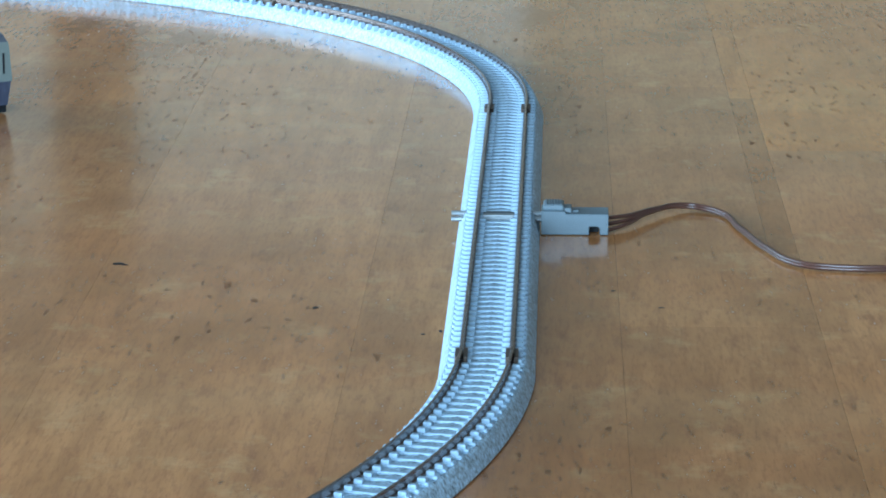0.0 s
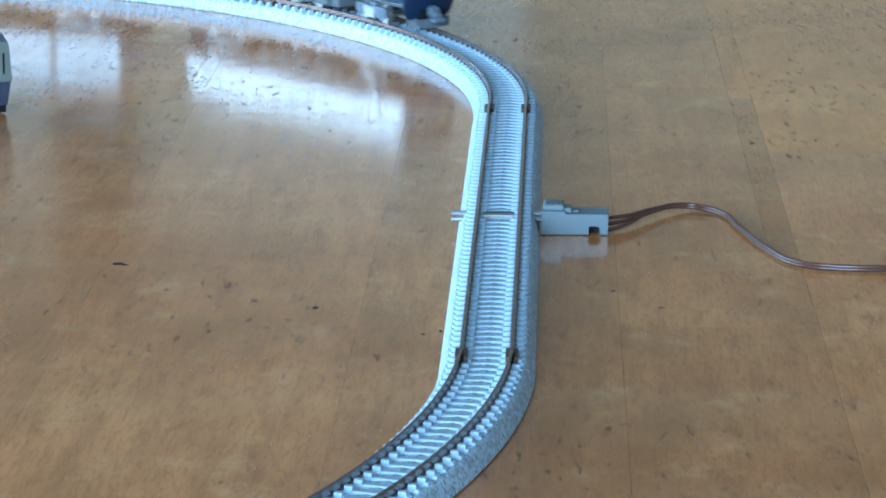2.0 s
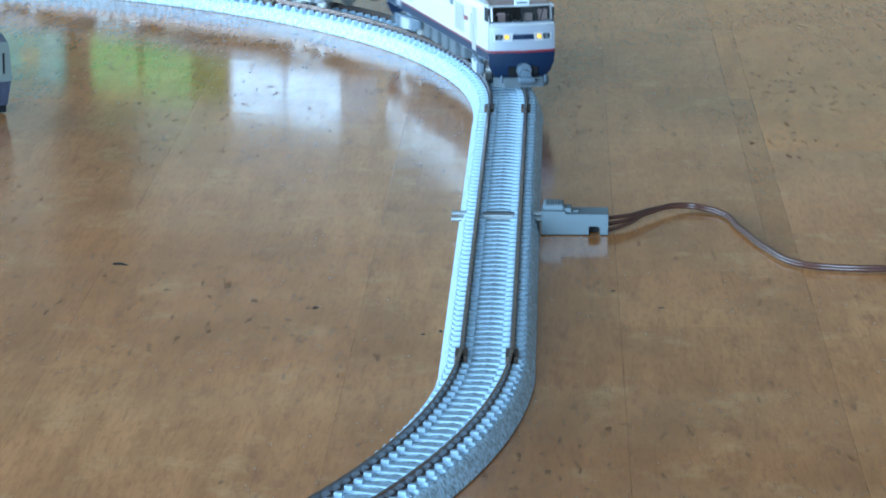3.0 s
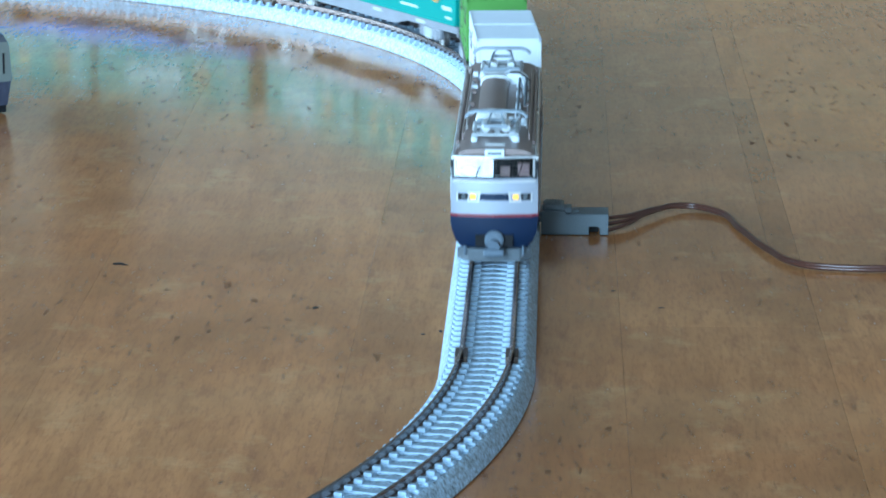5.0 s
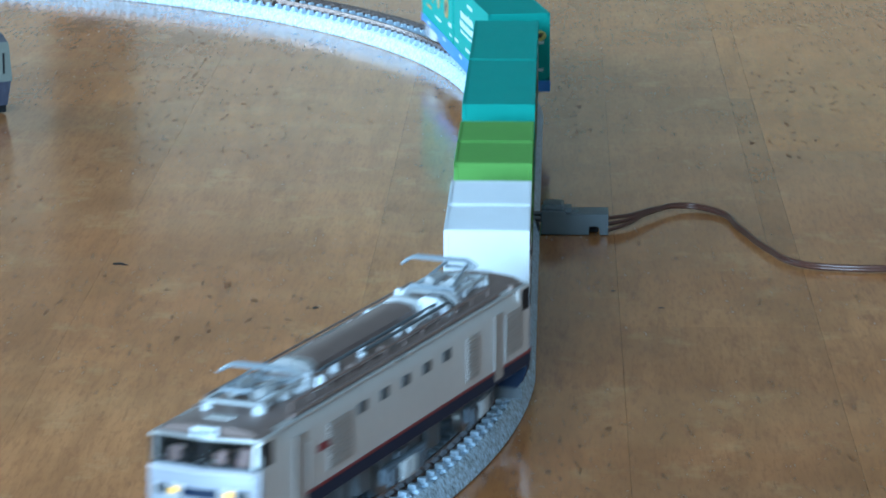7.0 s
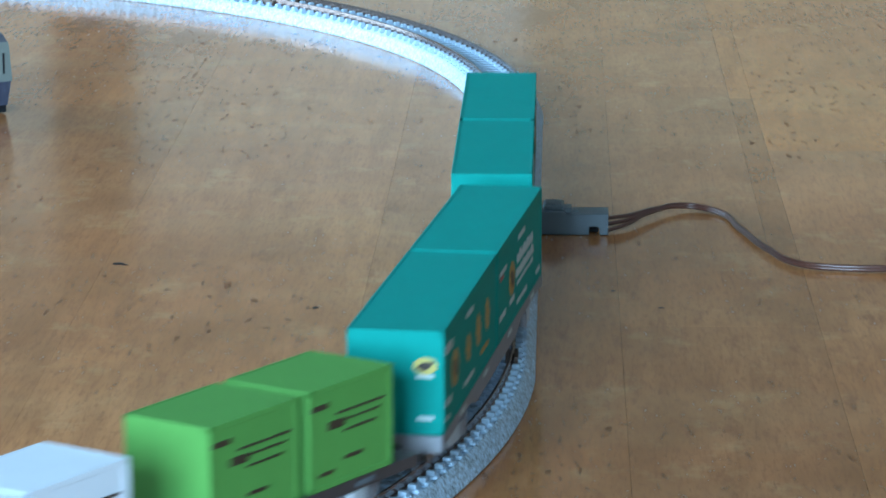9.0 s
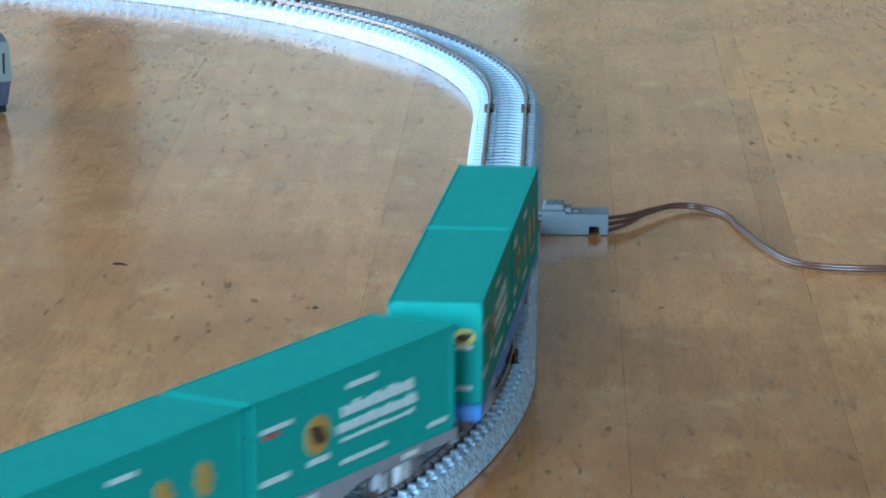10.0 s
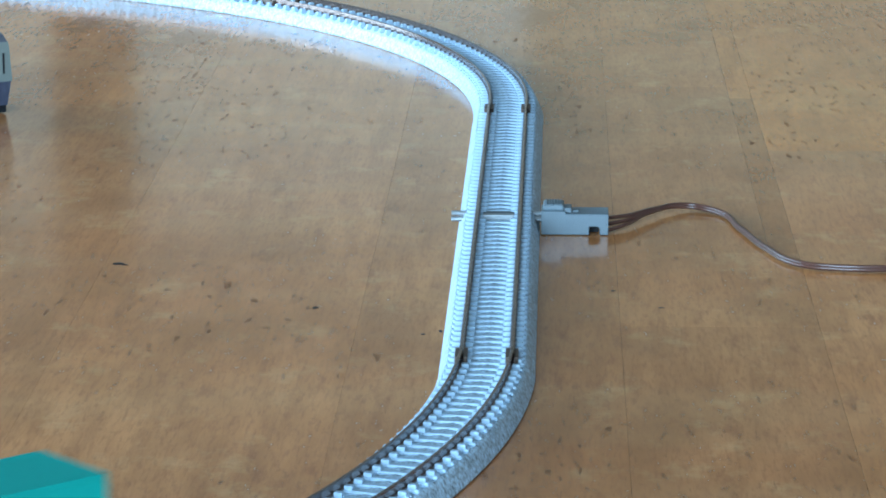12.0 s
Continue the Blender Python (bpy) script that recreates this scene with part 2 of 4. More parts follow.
def track(s):
    """Place (mm) and heading (radians) of the track's centre at s."""
    if -STRAIGHT <= s <= 0:
        return 0.0, -s, -math.pi / 2
    k, sg, y0 = (KINK_NEAR, -1, 0.0) if s > 0 else (KINK_FAR, 1, STRAIGHT)
    x, y, tx, ty = bend(s, R_NEAR, R_NEAR_END) if s > 0 else bend(-STRAIGHT - s, R_FAR, R_FAR)
    c, n = math.cos(k), math.sin(k)
    px, py = x * c - y * n, y0 + sg * (x * n + y * c)
    ux, uy = tx * c - ty * n, sg * (tx * n + ty * c)
    if s < 0:
        ux, uy = -ux, -uy
    return px, py, math.atan2(uy, ux)


# ---- the room and the table ----
def slab(name, x0, x1, y0, y1, z0, z1, mat):
    return tagged(boxpart(name, (x0, x1, y0, y1, z0, z1), mat), kind="structure")


def room():
    slab("floor", -2250, 1850, -3250, 3150, -780, -720, FLOOR)
    slab("ceiling", -2250, 1850, -3250, 3150, 1700, 1760, WALL)
    slab("wall_east", 1700, 1780, -3200, 3000, -720, 1700, WALL)
    # unseen wall: cream below, darker above and east, added to grade the varnish's reflection
    slab("wall_north", -1050, -20, 3000, 3080, -720, 590, WALL_WHITE)
    slab("wall_north_top", -1050, -20, 3000, 3080, 590, 1700, WALL_SHEEN_TOP)
    slab("wall_north_east", -20, 1700, 3000, 3080, -720, 590, WALL_SHEEN_EAST)
    slab("wall_north_east_top", -20, 1700, 3000, 3080, 590, 1700, WALL_SHEEN_EAST_TOP)
    # west wall with its low window opening
    slab("wall_west", -1130, -1050, -1500, 3000, -720, 40, WALL)
    slab("wall_west_top", -1130, -1050, -1500, 3000, 450, 1700, WALL)
    slab("wall_west_south", -1130, -1050, -1500, -20, 40, 450, WALL)
    slab("wall_west_north", -1130, -1050, 1260, 3000, 40, 450, WALL)
    slab("wall_bay_west", -2230, -2150, -3200, -1500, -720, 1700, WALL)
    slab("wall_bay_north", -2150, -1130, -1580, -1500, -720, 1700, WALL)
    # south wall with its low window opening; it runs past the west wall as a bay
    slab("wall_south", -2150, 1700, -3280, -3200, -720, 40, WALL)
    slab("wall_south_top", -2150, 1700, -3280, -3200, 1410, 1700, WALL)
    slab("wall_south_west", -2150, -1590, -3280, -3200, 40, 1410, WALL)
    slab("wall_south_east", -130, 1700, -3280, -3200, 40, 1410, WALL)
    window("window_1", "low white-framed window in the west wall", "x", -1092, -20, 1260, 40, 450)
    window("window_2", "tall white-framed window in the south wall", "y", -3240, -1590, -130, 40, 1410)
    # a dark timber post against the far wall; the varnish mirrors it
    slab("wall_post", -495, -425, 2930, 2996, -720, 620, POST_DARK)


def window(name, label, axis, fixed, lo, hi, z0, z1):
    """A framed window with one mullion and two panes, set in the thickness of a wall."""
    t = tagged(new(name), label, "window", "", "structure")

    def bar(nm, a0, a1, b0, b1, thick, mat):
        f0, f1 = fixed - thick, fixed + thick
        ob = boxpart(nm, (f0, f1, a0, a1, b0, b1) if axis == "x" else (a0, a1, f0, f1, b0, b1), mat, t)
        return ob

    mid = (lo + hi) / 2
    for a0, a1, b0, b1 in ((lo, hi, z0, z0 + 28), (lo, hi, z1 - 28, z1), (lo, lo + 28, z0 + 28, z1 - 28), (hi - 28, hi, z0 + 28, z1 - 28), (mid - 16, mid + 16, z0 + 28, z1 - 28)):
        bar("window_frame", a0, a1, b0, b1, 22, FRAME_WHITE)
    for a0, a1 in ((lo + 28, mid - 16), (mid + 16, hi - 28)):
        bar("pane", a0, a1, z0 + 28, z1 - 28, 2, PANE).visible_shadow = False


def table():
    t = thing("table", "large worn wooden table with scuffed glossy varnish and dark flecks", "table")
    # boards along y, each of a few lengths butted end to end
    edges = [-860, -740, -620, -500, -385, -265, -175, -88, -28, 27, 62.2, 68.6, 150, 270, 390]
    cuts = {-88: (300,), -28: (-120, 420), 27: (49.2, 122, 350), 62.2: (122, 330), 68.6: (-60, 250)}
    for a, b in zip(edges, edges[1:]):
        ends = [-480, *cuts.get(a, ()), 760]
        for c, d in zip(ends, ends[1:]):
            # the narrow strip is let in only past y = 122; before it the wide board takes its room
            if a == 62.2 and c < 122:
                continue
            b = 68.6 if a == 27 and d <= 122 else b
            b = 62.2 if a == 27 and c >= 122 else b
            g = 0.025 if a > 20 else 0.006
            boxpart("plank", (a + g, b - g, c + 0.01, d - 0.01, -28, 0), WOOD_STRIP if a == 62.2 and c == 122 else WOOD_OCHRE if a > 62 and c > 80 else WOOD, t, bevel=0.05)
    for x, y, lx, ly in ((-85.0, 106.2, 3.0, 3.6), (-83.4, 105.0, 1.6, 1.4), (-37.9, 63.8, 1.7, 3.0), (-13.9, 40.2, 1.2, 2.0), (-10.4, 43.0, 0.9, 2.4), (36.0, 66.2, 1.6, 1.2), (25.9, 82.2, 1.2, 1.6)):
        bm = bmesh.new()
        ring = [(x + lx / 2 * math.cos(k * 0.7) * random.uniform(0.5, 1.1), y + ly / 2 * math.sin(k * 0.7) * random.uniform(0.4, 1.1)) for k in range(9)]
        loft(bm, [[(px, py, z) for px, py in ring] for z in (-0.2, 0.03)])
        part("gouge", bm, DARK, t, "dark chip in the varnish")
    boxpart("apron", (-800, 330, -420, 700, -100, -28.2), POST_WOOD, t)
    for x in (-780, 260):
        for y in (-400, 630):
            boxpart("leg", (x, x + 55, y, y + 55, -720, -100.2), POST_WOOD, t, bevel=3)
    return t


# ---- track ----
def bed_ring(w):
    """Cross-section of the ballast bed: lateral offset, height."""
    return [(-w + 0.35, 0.0), (-w, 0.35), (-w, 0.7), (-8.2, 3.7), (-7.7, 4.25), (-6.9, 3.95), (-3.4, 4.1), (0.0, 4.55), (3.4, 4.1), (6.9, 3.95), (7.7, 4.25), (8.2, 3.7), (w, 0.7), (w, 0.35), (w - 0.35, 0.0)]


RAIL_RING = [(-0.62, 0.0), (-0.62, 0.3), (-0.25, 0.45), (-0.25, 1.35), (-0.29, 1.5), (-0.29, 1.97), (-0.22, 2.05), (0.22, 2.05), (0.29, 1.97), (0.29, 1.5), (0.25, 1.35), (0.25, 0.45), (0.62, 0.3), (0.62, 0.0)]


def sweep(ring, lateral, base, s0, s1, steps, at):
    rings = []
    for i in range(steps + 1):
        x, y, h = at(s0 + (s1 - s0) * i / steps)
        nx, ny = -math.sin(h), math.cos(h)
        rings.append([(x + nx * (u + lateral), y + ny * (u + lateral), base + v) for u, v in ring])
    bm = bmesh.new()
    loft(bm, rings)
    return bm


def sleeper_mesh():
    bm = bmesh.new()
    box(bm, -0.85, 0.85, -7.6, 7.6, 3.7, 4.75, bevel=0.3)
    for y in (-1, 1):
        for o in (-1, 1):
            box(bm, -0.7, 0.7, y * RAIL_Y + o * 1.3 - 0.8, y * RAIL_Y + o * 1.3 + 0.8, 4.6, 5.5, bevel=0.2)
    return mesh_of("sleeper", bm, SLEEPER)


def track_section(name, label, s0, s1, sleeper, joiner, curved, at=None):
    at = at or track
    t = thing(name, label, "model track", "sections of the track oval")
    steps = 40 if curved else 4
    part("ballast_bed", sweep(bed_ring(BED), 0, 0, s0 + 0.1, s1 - 0.1, steps, at), BALLAST, t)
    for side in (-1, 1):
        part("rail", sweep(RAIL_RING, side * RAIL_Y, RAIL_TOP - 2.05, s0 + 0.15, s1 - 0.15, steps, at), RAIL, t, "brown-tinted nickel rail", smooth=False)
    n = round((s1 - s0) / 4.5)
    for i in range(n):
        x, y, h = at(s0 + (s1 - s0) * (i + 0.5) / n)
        ob = new("sleeper", sleeper)
        ob.parent, ob.matrix_basis = t, pose(x * MM, y * MM, 0, 0, 0, math.degrees(h))
    for side in (-1, 1):
        x, y, h = at(s0)
        ob = new("rail_joiner", joiner)
        ob.parent = t
        ob.matrix_basis = pose((x - math.sin(h) * side * RAIL_Y) * MM, (y + math.cos(h) * side * RAIL_Y) * MM, 0, 0, 0, math.degrees(h))
    return t


def tracks():
    sleeper = sleeper_mesh()
    bm = bmesh.new()
    for y in (-1, 1):
        box(bm, -3.8, 3.8, y * 0.85 - 0.4, y * 0.85 + 0.4, RAIL_TOP - 2.0, RAIL_TOP - 0.75, bevel=0.12)
    box(bm, -3.8, 3.8, -1.2, 1.2, RAIL_TOP - 2.3, RAIL_TOP - 1.95)
    joiner = mesh_of("rail_joiner", bm, JOINER)
    straight = track_section("straight_track", "grey ballasted straight model track with a cable feeder plugged in", -STRAIGHT, 0, sleeper, joiner, False)
    # the feeder's slot: a bar across the bed with a stub on either side
    for x0, x1 in ((-11.2, -7.2), (7.2, 10.2)):
        for o, z in ((-1.3, 2.5), (1.3, 3.3)):
            bm = bmesh.new()
            rod(bm, (x0, 145.6 + o, z + 0.5), (x1, 145.6 + o, z + 0.5), 0.62, 10)
            part("terminal", bm, BRASS_PIN, straight, "bare metal feeder terminal", smooth=True)
    # first bar is raised but dark: it paints the shade of a groove
    boxpart("cross_bar", (-3.7, 3.7, 139.6, 142.6, 4.2, 5.3), GREY, straight, bevel=0.25)
    boxpart("cross_bar", (-3.7, 3.7, 136.4, 138.8, 4.2, 5.6), BRASS_PIN, straight, bevel=0.3)
    curve = "grey ballasted curved model track with brown rails"
    joints = [0, QUARTER_NEAR / 2, QUARTER_NEAR, QUARTER_NEAR + QUARTER_END / 2, QUARTER_NEAR + QUARTER_END]
    for a, c in zip(joints, joints[1:]):
        track_section("curved_track", curve, a, c, sleeper, joiner, True)
    for i in range(4):
        track_section("curved_track", curve, -STRAIGHT - (i + 1) * QUARTER_FAR / 2, -STRAIGHT - i * QUARTER_FAR / 2, sleeper, joiner, True)
    # the straight at the back of the oval
    xa, ya, _ = track(QUARTER_NEAR + QUARTER_END)
    xb, yb, _ = track(-STRAIGHT - 2 * QUARTER_FAR)
    ln, h = math.hypot(xb - xa, yb - ya), math.atan2(yb - ya, xb - xa)
    track_section("straight_track", "grey ballasted straight model track", 0, ln, sleeper, joiner, False, lambda s: (xa + math.cos(h) * s, ya + math.sin(h) * s, h))


def feeder():
    f = thing("feeder_plug", "grey plastic feeder plug lying beside the track on the table", "plug")
    bm = bmesh.new()
    prof = [(9.9, 0.15), (21.1, 0.15), (21.1, 2.1), (23.0, 2.1), (23.6, 1.6), (23.6, 0.15), (25.6, 0.15), (25.6, 5.1), (15.6, 5.1), (15.6, 5.7), (9.9, 5.7)]
    loft(bm, [[(x, y, z) for x, z in prof] for y in (140.1, 148.6)])
    bmesh.ops.bevel(bm, geom=list(bm.edges), offset=0.15 * MM, segments=1, affect="EDGES", profile=0.5)
    part("housing", bm, FEEDER, f)
    s = boxpart("slide_switch", (10.4, 15.2, 141.2, 148.0, 5.6, 7.0), FEEDER, f, bevel=0.4)
    for i in range(6):
        boxpart("grip_rib", (11.0 + i * 0.65, 11.35 + i * 0.65, 141.6, 147.6, 6.9, 7.25), FEEDER, s, bevel=0.1)
    # black filler block: the shade inside the cable notch, added as a solid
    boxpart("notch_shade", (21.2, 23.4, 143.5, 148.0, 0.2, 2.0), BLACK, f)
    boxpart("latch", (15.0, 17.0, 142.0, 147.0, 4.9, 6.2), FEEDER, f, bevel=0.3)
    boxpart("socket", (17.2, 18.7, 143.0, 146.0, 4.9, 5.4), FEEDER, f, bevel=0.2)
    # twin-core cable that bows over the table
    c = thing("feeder_cable", "thin brown twin-core cable bowed across the table", "cable")
    way = [(24.0, 143.0, 1.9), (30, 149, 2.0), (35.7, 160.0, 1.9), (44.1, 169.6, 1.2), (50.8, 166.4, 0.8), (56.4, 145.2, 0.8), (61.6, 122.6, 0.8), (68.4, 106.4, 0.8), (76.0, 103.0, 0.8), (87.0, 102.4, 0.8), (110, 108, 0.8), (150, 100, 0.8), (210, 120, 0.8)]
    for side in (-1, 0, 1):
        cu = bpy.data.curves.new("core", "CURVE")
        cu.dimensions, cu.bevel_depth, cu.bevel_resolution, cu.resolution_u = "3D", 0.00046, 3, 12
        sp = cu.splines.new("BEZIER")
        sp.bezier_points.add(len(way) - 1)
        for i, (bp, (x, y, z)) in enumerate(zip(sp.bezier_points, way)):
            # the strands leave the plug one above the other and then lie close
            lift, spread = ((1.25, 2.2), (0.8, 1.3), (0.3, 0.6))[min(i, 2)]
            bp.co = Vector((x + side * 0.12, y + side * spread, z + (side * lift if i < 3 else (0 if side else 0.5)))) * MM
            bp.handle_left_type = bp.handle_right_type = "AUTO"
        cu.materials.append(CABLE)
        ob = new("core", cu)
        ob.parent = c


# ---- the train ----
def loco_section(x, grow=0.0, top=1.0):
    """Half-rounded cross-section of the locomotive's body at x."""
    w = 9.45 + grow
    half = [(w, 8.2), (w, 11.0), (w, 20.5), (w - 0.55, 22.6), (w - 1.3, 23.6), (w - 2.6, 24.2), (3.0, 24.7)]
    return [(x, y, z) for y, z in half] + [(x, -y, z) for y, z in half[::-1]]


def locomotive():
    t = thing("electric_locomotive", "silver model electric locomotive with navy skirt and red line", "locomotive")
    L = LOCO_HALF
    bm = bmesh.new()
    loft(bm, [loco_section(x) for x in (-L + 8.2, L - 8.2)])
    for d in (-1, 1):
        def span(a, b):
            return sorted((d * (L - a), d * (L - b)))
        box(bm, *span(8.1, 2.5), -9.45, 9.45, 8.2, 18.8)
        for y in (-1, 1):
            side = sorted((y * 8.9, y * 9.45))
            box(bm, *span(8.1, 6.4), *side, 18.8, 23.3)
            box(bm, *span(6.4, 2.6), *side, 22.7, 23.3)
    part("body_shell", bm, SILVER, t, smooth=True)
    for d in (1, -1):
        cab_end(t, d, L)
    for y in (-1, 1):
        boxpart("sole_band", (-L + 2.5, L - 2.5, y * 9.5 - 0.06, y * 9.5 + 0.06, 8.3, 10.4), NAVY, t)
        boxpart("red_line", (-L + 2.5, L - 2.5, y * 9.5 - 0.09, y * 9.5 + 0.09, 10.45, 10.9), RED, t)
        for i in range(5):
            boxpart("side_window", (-20 + i * 9.5, -16.4 + i * 9.5, y * 9.5 - 0.12, y * 9.5 + 0.12, 18.4, 20.2), GREY, t)
        for x0, x1 in ((-34, -28), (24, 34), (-56, -47)):
            bm = bmesh.new()
            box(bm, x0, x1, y * 9.5 - 0.1, y * 9.5 + 0.1, 12.2, 20.0)
            for k in range(9):
                box(bm, x0 + 0.4, x1 - 0.4, y * 9.5 - 0.25, y * 9.5 + 0.25, 12.7 + k * 0.8, 13.0 + k * 0.8)
            part("louvre_panel", bm, LOUVRE, t)
        for x0 in (43, -46):
            boxpart("cab_door", (x0, x0 + 4.2, y * 9.5 - 0.1, y * 9.5 + 0.1, 9.0, 21.0), LOUVRE, t)
            for o in (-0.8, 4.8):
                bm = bmesh.new()
                rod(bm, (x0 + o, y * 9.75, 11.5), (x0 + o, y * 9.75, 19.0), 0.16, 6)
                part("handrail", bm, LOUVRE, t)
        bm = bmesh.new()
        box(bm, 34, 38, y * 9.5 - 0.15, y * 9.5 + 0.15, 16.2, 17.4)
        part("name_plate", bm, RED, t)
    roof_fittings(t, L)
    bm = bmesh.new()
    box(bm, -22, 22, -6.5, 6.5, 2.6, 8.4, bevel=0.5)
    for x in (-16, -6, 5, 15):
        box(bm, x - 3, x + 3, -8.0, 8.0, 3.2, 7.8, bevel=0.4)
    box(bm, -L + 6, L - 6, -6, 6, 6.5, 8.4)
    part("underframe", bm, GREY, t)
    return t


def cab_end(t, d, L):
    """Nose of the locomotive at one end; d = 1 front, -1 rear."""
    def nose(z, back, w, edge=0.0):
        e = L - back
        return [(d * (L - 3.0), -w, z), (d * (e - 1.7 - edge), -w, z), (d * (e - 0.9), -w * 0.84, z), (d * e, 0, z), (d * (e - 0.9), w * 0.84, z), (d * (e - 1.7 - edge), w, z), (d * (L - 3.0), w, z)]
    bm = bmesh.new()
    loft(bm, [nose(11.0, 0.0, 9.45), nose(16.9, 0.1, 9.45), nose(18.3, 0.35, 9.4), nose(18.9, 1.0, 9.4)])
    part("cab_front", bm, PAINT_WHITE, t, smooth=True)
    bm = bmesh.new()
    loft(bm, [nose(3.4, 1.2, 7.2), nose(5.0, 0.5, 8.4), nose(7.5, 0.0, 9.3), nose(10.5, -0.05, 9.5)])
    part("front_skirt", bm, NAVY, t, smooth=True)
    bm = bmesh.new()
    loft(bm, [nose(10.5, -0.12, 9.55), nose(11.1, -0.12, 9.55)])
    part("front_red_line", bm, RED, t)
    # windscreen: frame pillars, two panes, dark cab behind
    def scr(z, y, inset=0.0):
        k = (z - 18.9) / 4.3
        return (d * (L - 1.0 - 0.75 * k - abs(y) / 9.0 * 1.1 - inset), y, z)
    bm = bmesh.new()
    for y, w in ((-9.0, 0.22), (0.0, 0.3), (9.0, 0.22)):
        loft(bm, [[scr(z, y - w), scr(z, y + w), scr(z, y + w, 0.9), scr(z, y - w, 0.9)] for z in (18.85, 23.4)])
    for z in (18.9, 23.2):
        loft(bm, [[scr(z - 0.2, y), scr(z + 0.2, y), scr(z + 0.2, y, 0.8), scr(z - 0.2, y, 0.8)] for y in (-9.2, 0, 9.2)])
    part("windscreen_frame", bm, DARK, t)
    for a, b in ((-8.8, -0.32), (0.32, 8.8)):
        bm = bmesh.new()
        loft(bm, [[scr(19.1, a, 0.15), scr(19.1, b, 0.15), scr(19.1, b, 0.35), scr(19.1, a, 0.35)], [scr(23.0, a, 0.15), scr(23.0, b, 0.15), scr(23.0, b, 0.35), scr(23.0, a, 0.35)]])
        part("windscreen", bm, GLASS, t)
        bm = bmesh.new()
        rod(bm, scr(19.0, (a + b) / 2 + 0.5, -0.1), scr(22.2, (a + b) / 2 + 1.6, -0.1), 0.12, 6)
        part("wiper", bm, BLACK, t)
    bm = bmesh.new()
    box(bm, min(d * (L - 8), d * (L - 5.2)), max(d * (L - 8), d * (L - 5.2)), -8.8, 8.8, 18.0, 23.3)
    box(bm, min(d * (L - 5.2), d * (L - 3)), max(d * (L - 5.2), d * (L - 3)), -7.5, -2.5, 18.8, 20.6)
    box(bm, min(d * (L - 5.2), d * (L - 3)), max(d * (L - 5.2), d * (L - 3)), 2.5, 7.5, 18.8, 20.6)
    part("cab_interior", bm, BLACK, t)
    for y0, y1, z1 in ((1.2, 3.4, 21.0), (5.0, 7.6, 21.9), (-6.6, -4.4, 21.2)):
        boxpart("cab_seat", (min(d * (L - 4.6), d * (L - 2.9)), max(d * (L - 4.6), d * (L - 2.9)), y0, y1, 18.8, z1), SEAT_PINK, t, bevel=0.3, label="pinkish cab seat")
    for y in (-1, 1):
        bm = bmesh.new()
        box(bm, min(d * (L - 6.5), d * (L - 2.6)), max(d * (L - 6.5), d * (L - 2.6)), y * 9.3 - 0.2, y * 9.3 + 0.2, 19.0, 22.8)
        part("cab_side_window", bm, DARK, t)
    bm = bmesh.new()
    brow = [(d * (L - 2.7), -8.9, 23.3), (d * (L - 1.6), 0, 23.4), (d * (L - 2.7), 8.9, 23.3), (d * (L - 6.2), 8.5, 24.0), (d * (L - 6.6), 0, 24.9), (d * (L - 6.2), -8.5, 24.0)]
    back = [(d * (L - 9), y * 0.98, z + 0.1) for x, y, z in brow]
    loft(bm, [brow, back])
    part("roof_brow", bm, ROOF, t, smooth=True)
    bm = bmesh.new()
    for ya, yb in ((-8.9, 0.0), (0.0, 8.9)):
        xa, xb = L - 2.6 + (1.1 if ya == 0 else 0), L - 2.6 + (1.1 if yb == 0 else 0)
        rod(bm, (d * xa, ya, 23.35), (d * xb, yb, 23.35), 0.28, 6)
    part("brow_lip", bm, ROOF_METAL, t)
    # lamp recess across the nose
    def strip(name, y0, y1, z0, z1, out, mat, label="", lean=0.0):
        """A plate that follows the creased nose, out proud of it."""
        bm = bmesh.new()
        loft(bm, [[(d * (L - 0.115 * abs(y) - 0.06 + o), y + lean * (z - z0), z) for y, z in ((y0, z0), (y1, z0), (y1, z1), (y0, z1))] for o in (-0.8, out)])
        bmesh.ops.bevel(bm, geom=list(bm.edges), offset=0.06 * MM, segments=1, affect="EDGES")
        return part(name, bm, mat, t, label)
    for a, b in ((-3.25, 0.0), (0.0, 3.25)):
        strip("lamp_band", a, b, 14.15, 15.6, 0.05, NAVY)
    for y in (-1, 1):
        lo, hi = sorted((y * 3.4, y * 5.75))
        strip("lamp_slot", *sorted((y * 5.3, y * 7.9)), 14.15, 15.6, 0.06, DARK)
        for z0, z1 in ((13.75, 14.1), (15.6, 15.95)):
            strip("lamp_bracket", lo, hi, z0, z1, 0.28, SILVER)
        strip("lamp_bracket", *sorted((y * 3.3, y * 3.7)), 13.75, 15.95, 0.3, SILVER, lean=-y * 0.15)
        strip("lamp_bracket", *sorted((y * 5.6, y * 5.9)), 13.75, 15.95, 0.3, SILVER, lean=-y * 0.15)
        strip("lamp_bracket", *sorted((y * 7.9, y * 8.2)), 13.9, 15.8, 0.12, SILVER)
        bm = bmesh.new()
        box(bm, min(d * (L - 1.0), d * (L - 0.4)), max(d * (L - 1.0), d * (L - 0.4)), y * 4.6 - 0.7, y * 4.6 + 0.7, 14.3, 15.5, bevel=0.3)
        part("headlight", bm, LAMP if d > 0 else BOGIE_LIGHT, t, "glowing yellow headlight" if d > 0 else "")
        bm = bmesh.new()
        rod(bm, (d * (L - 1.0), y * 6.7, 14.9), (d * (L - 0.6), y * 6.7, 14.9), 0.5, 14)
        part("tail_light", bm, GREY, t)
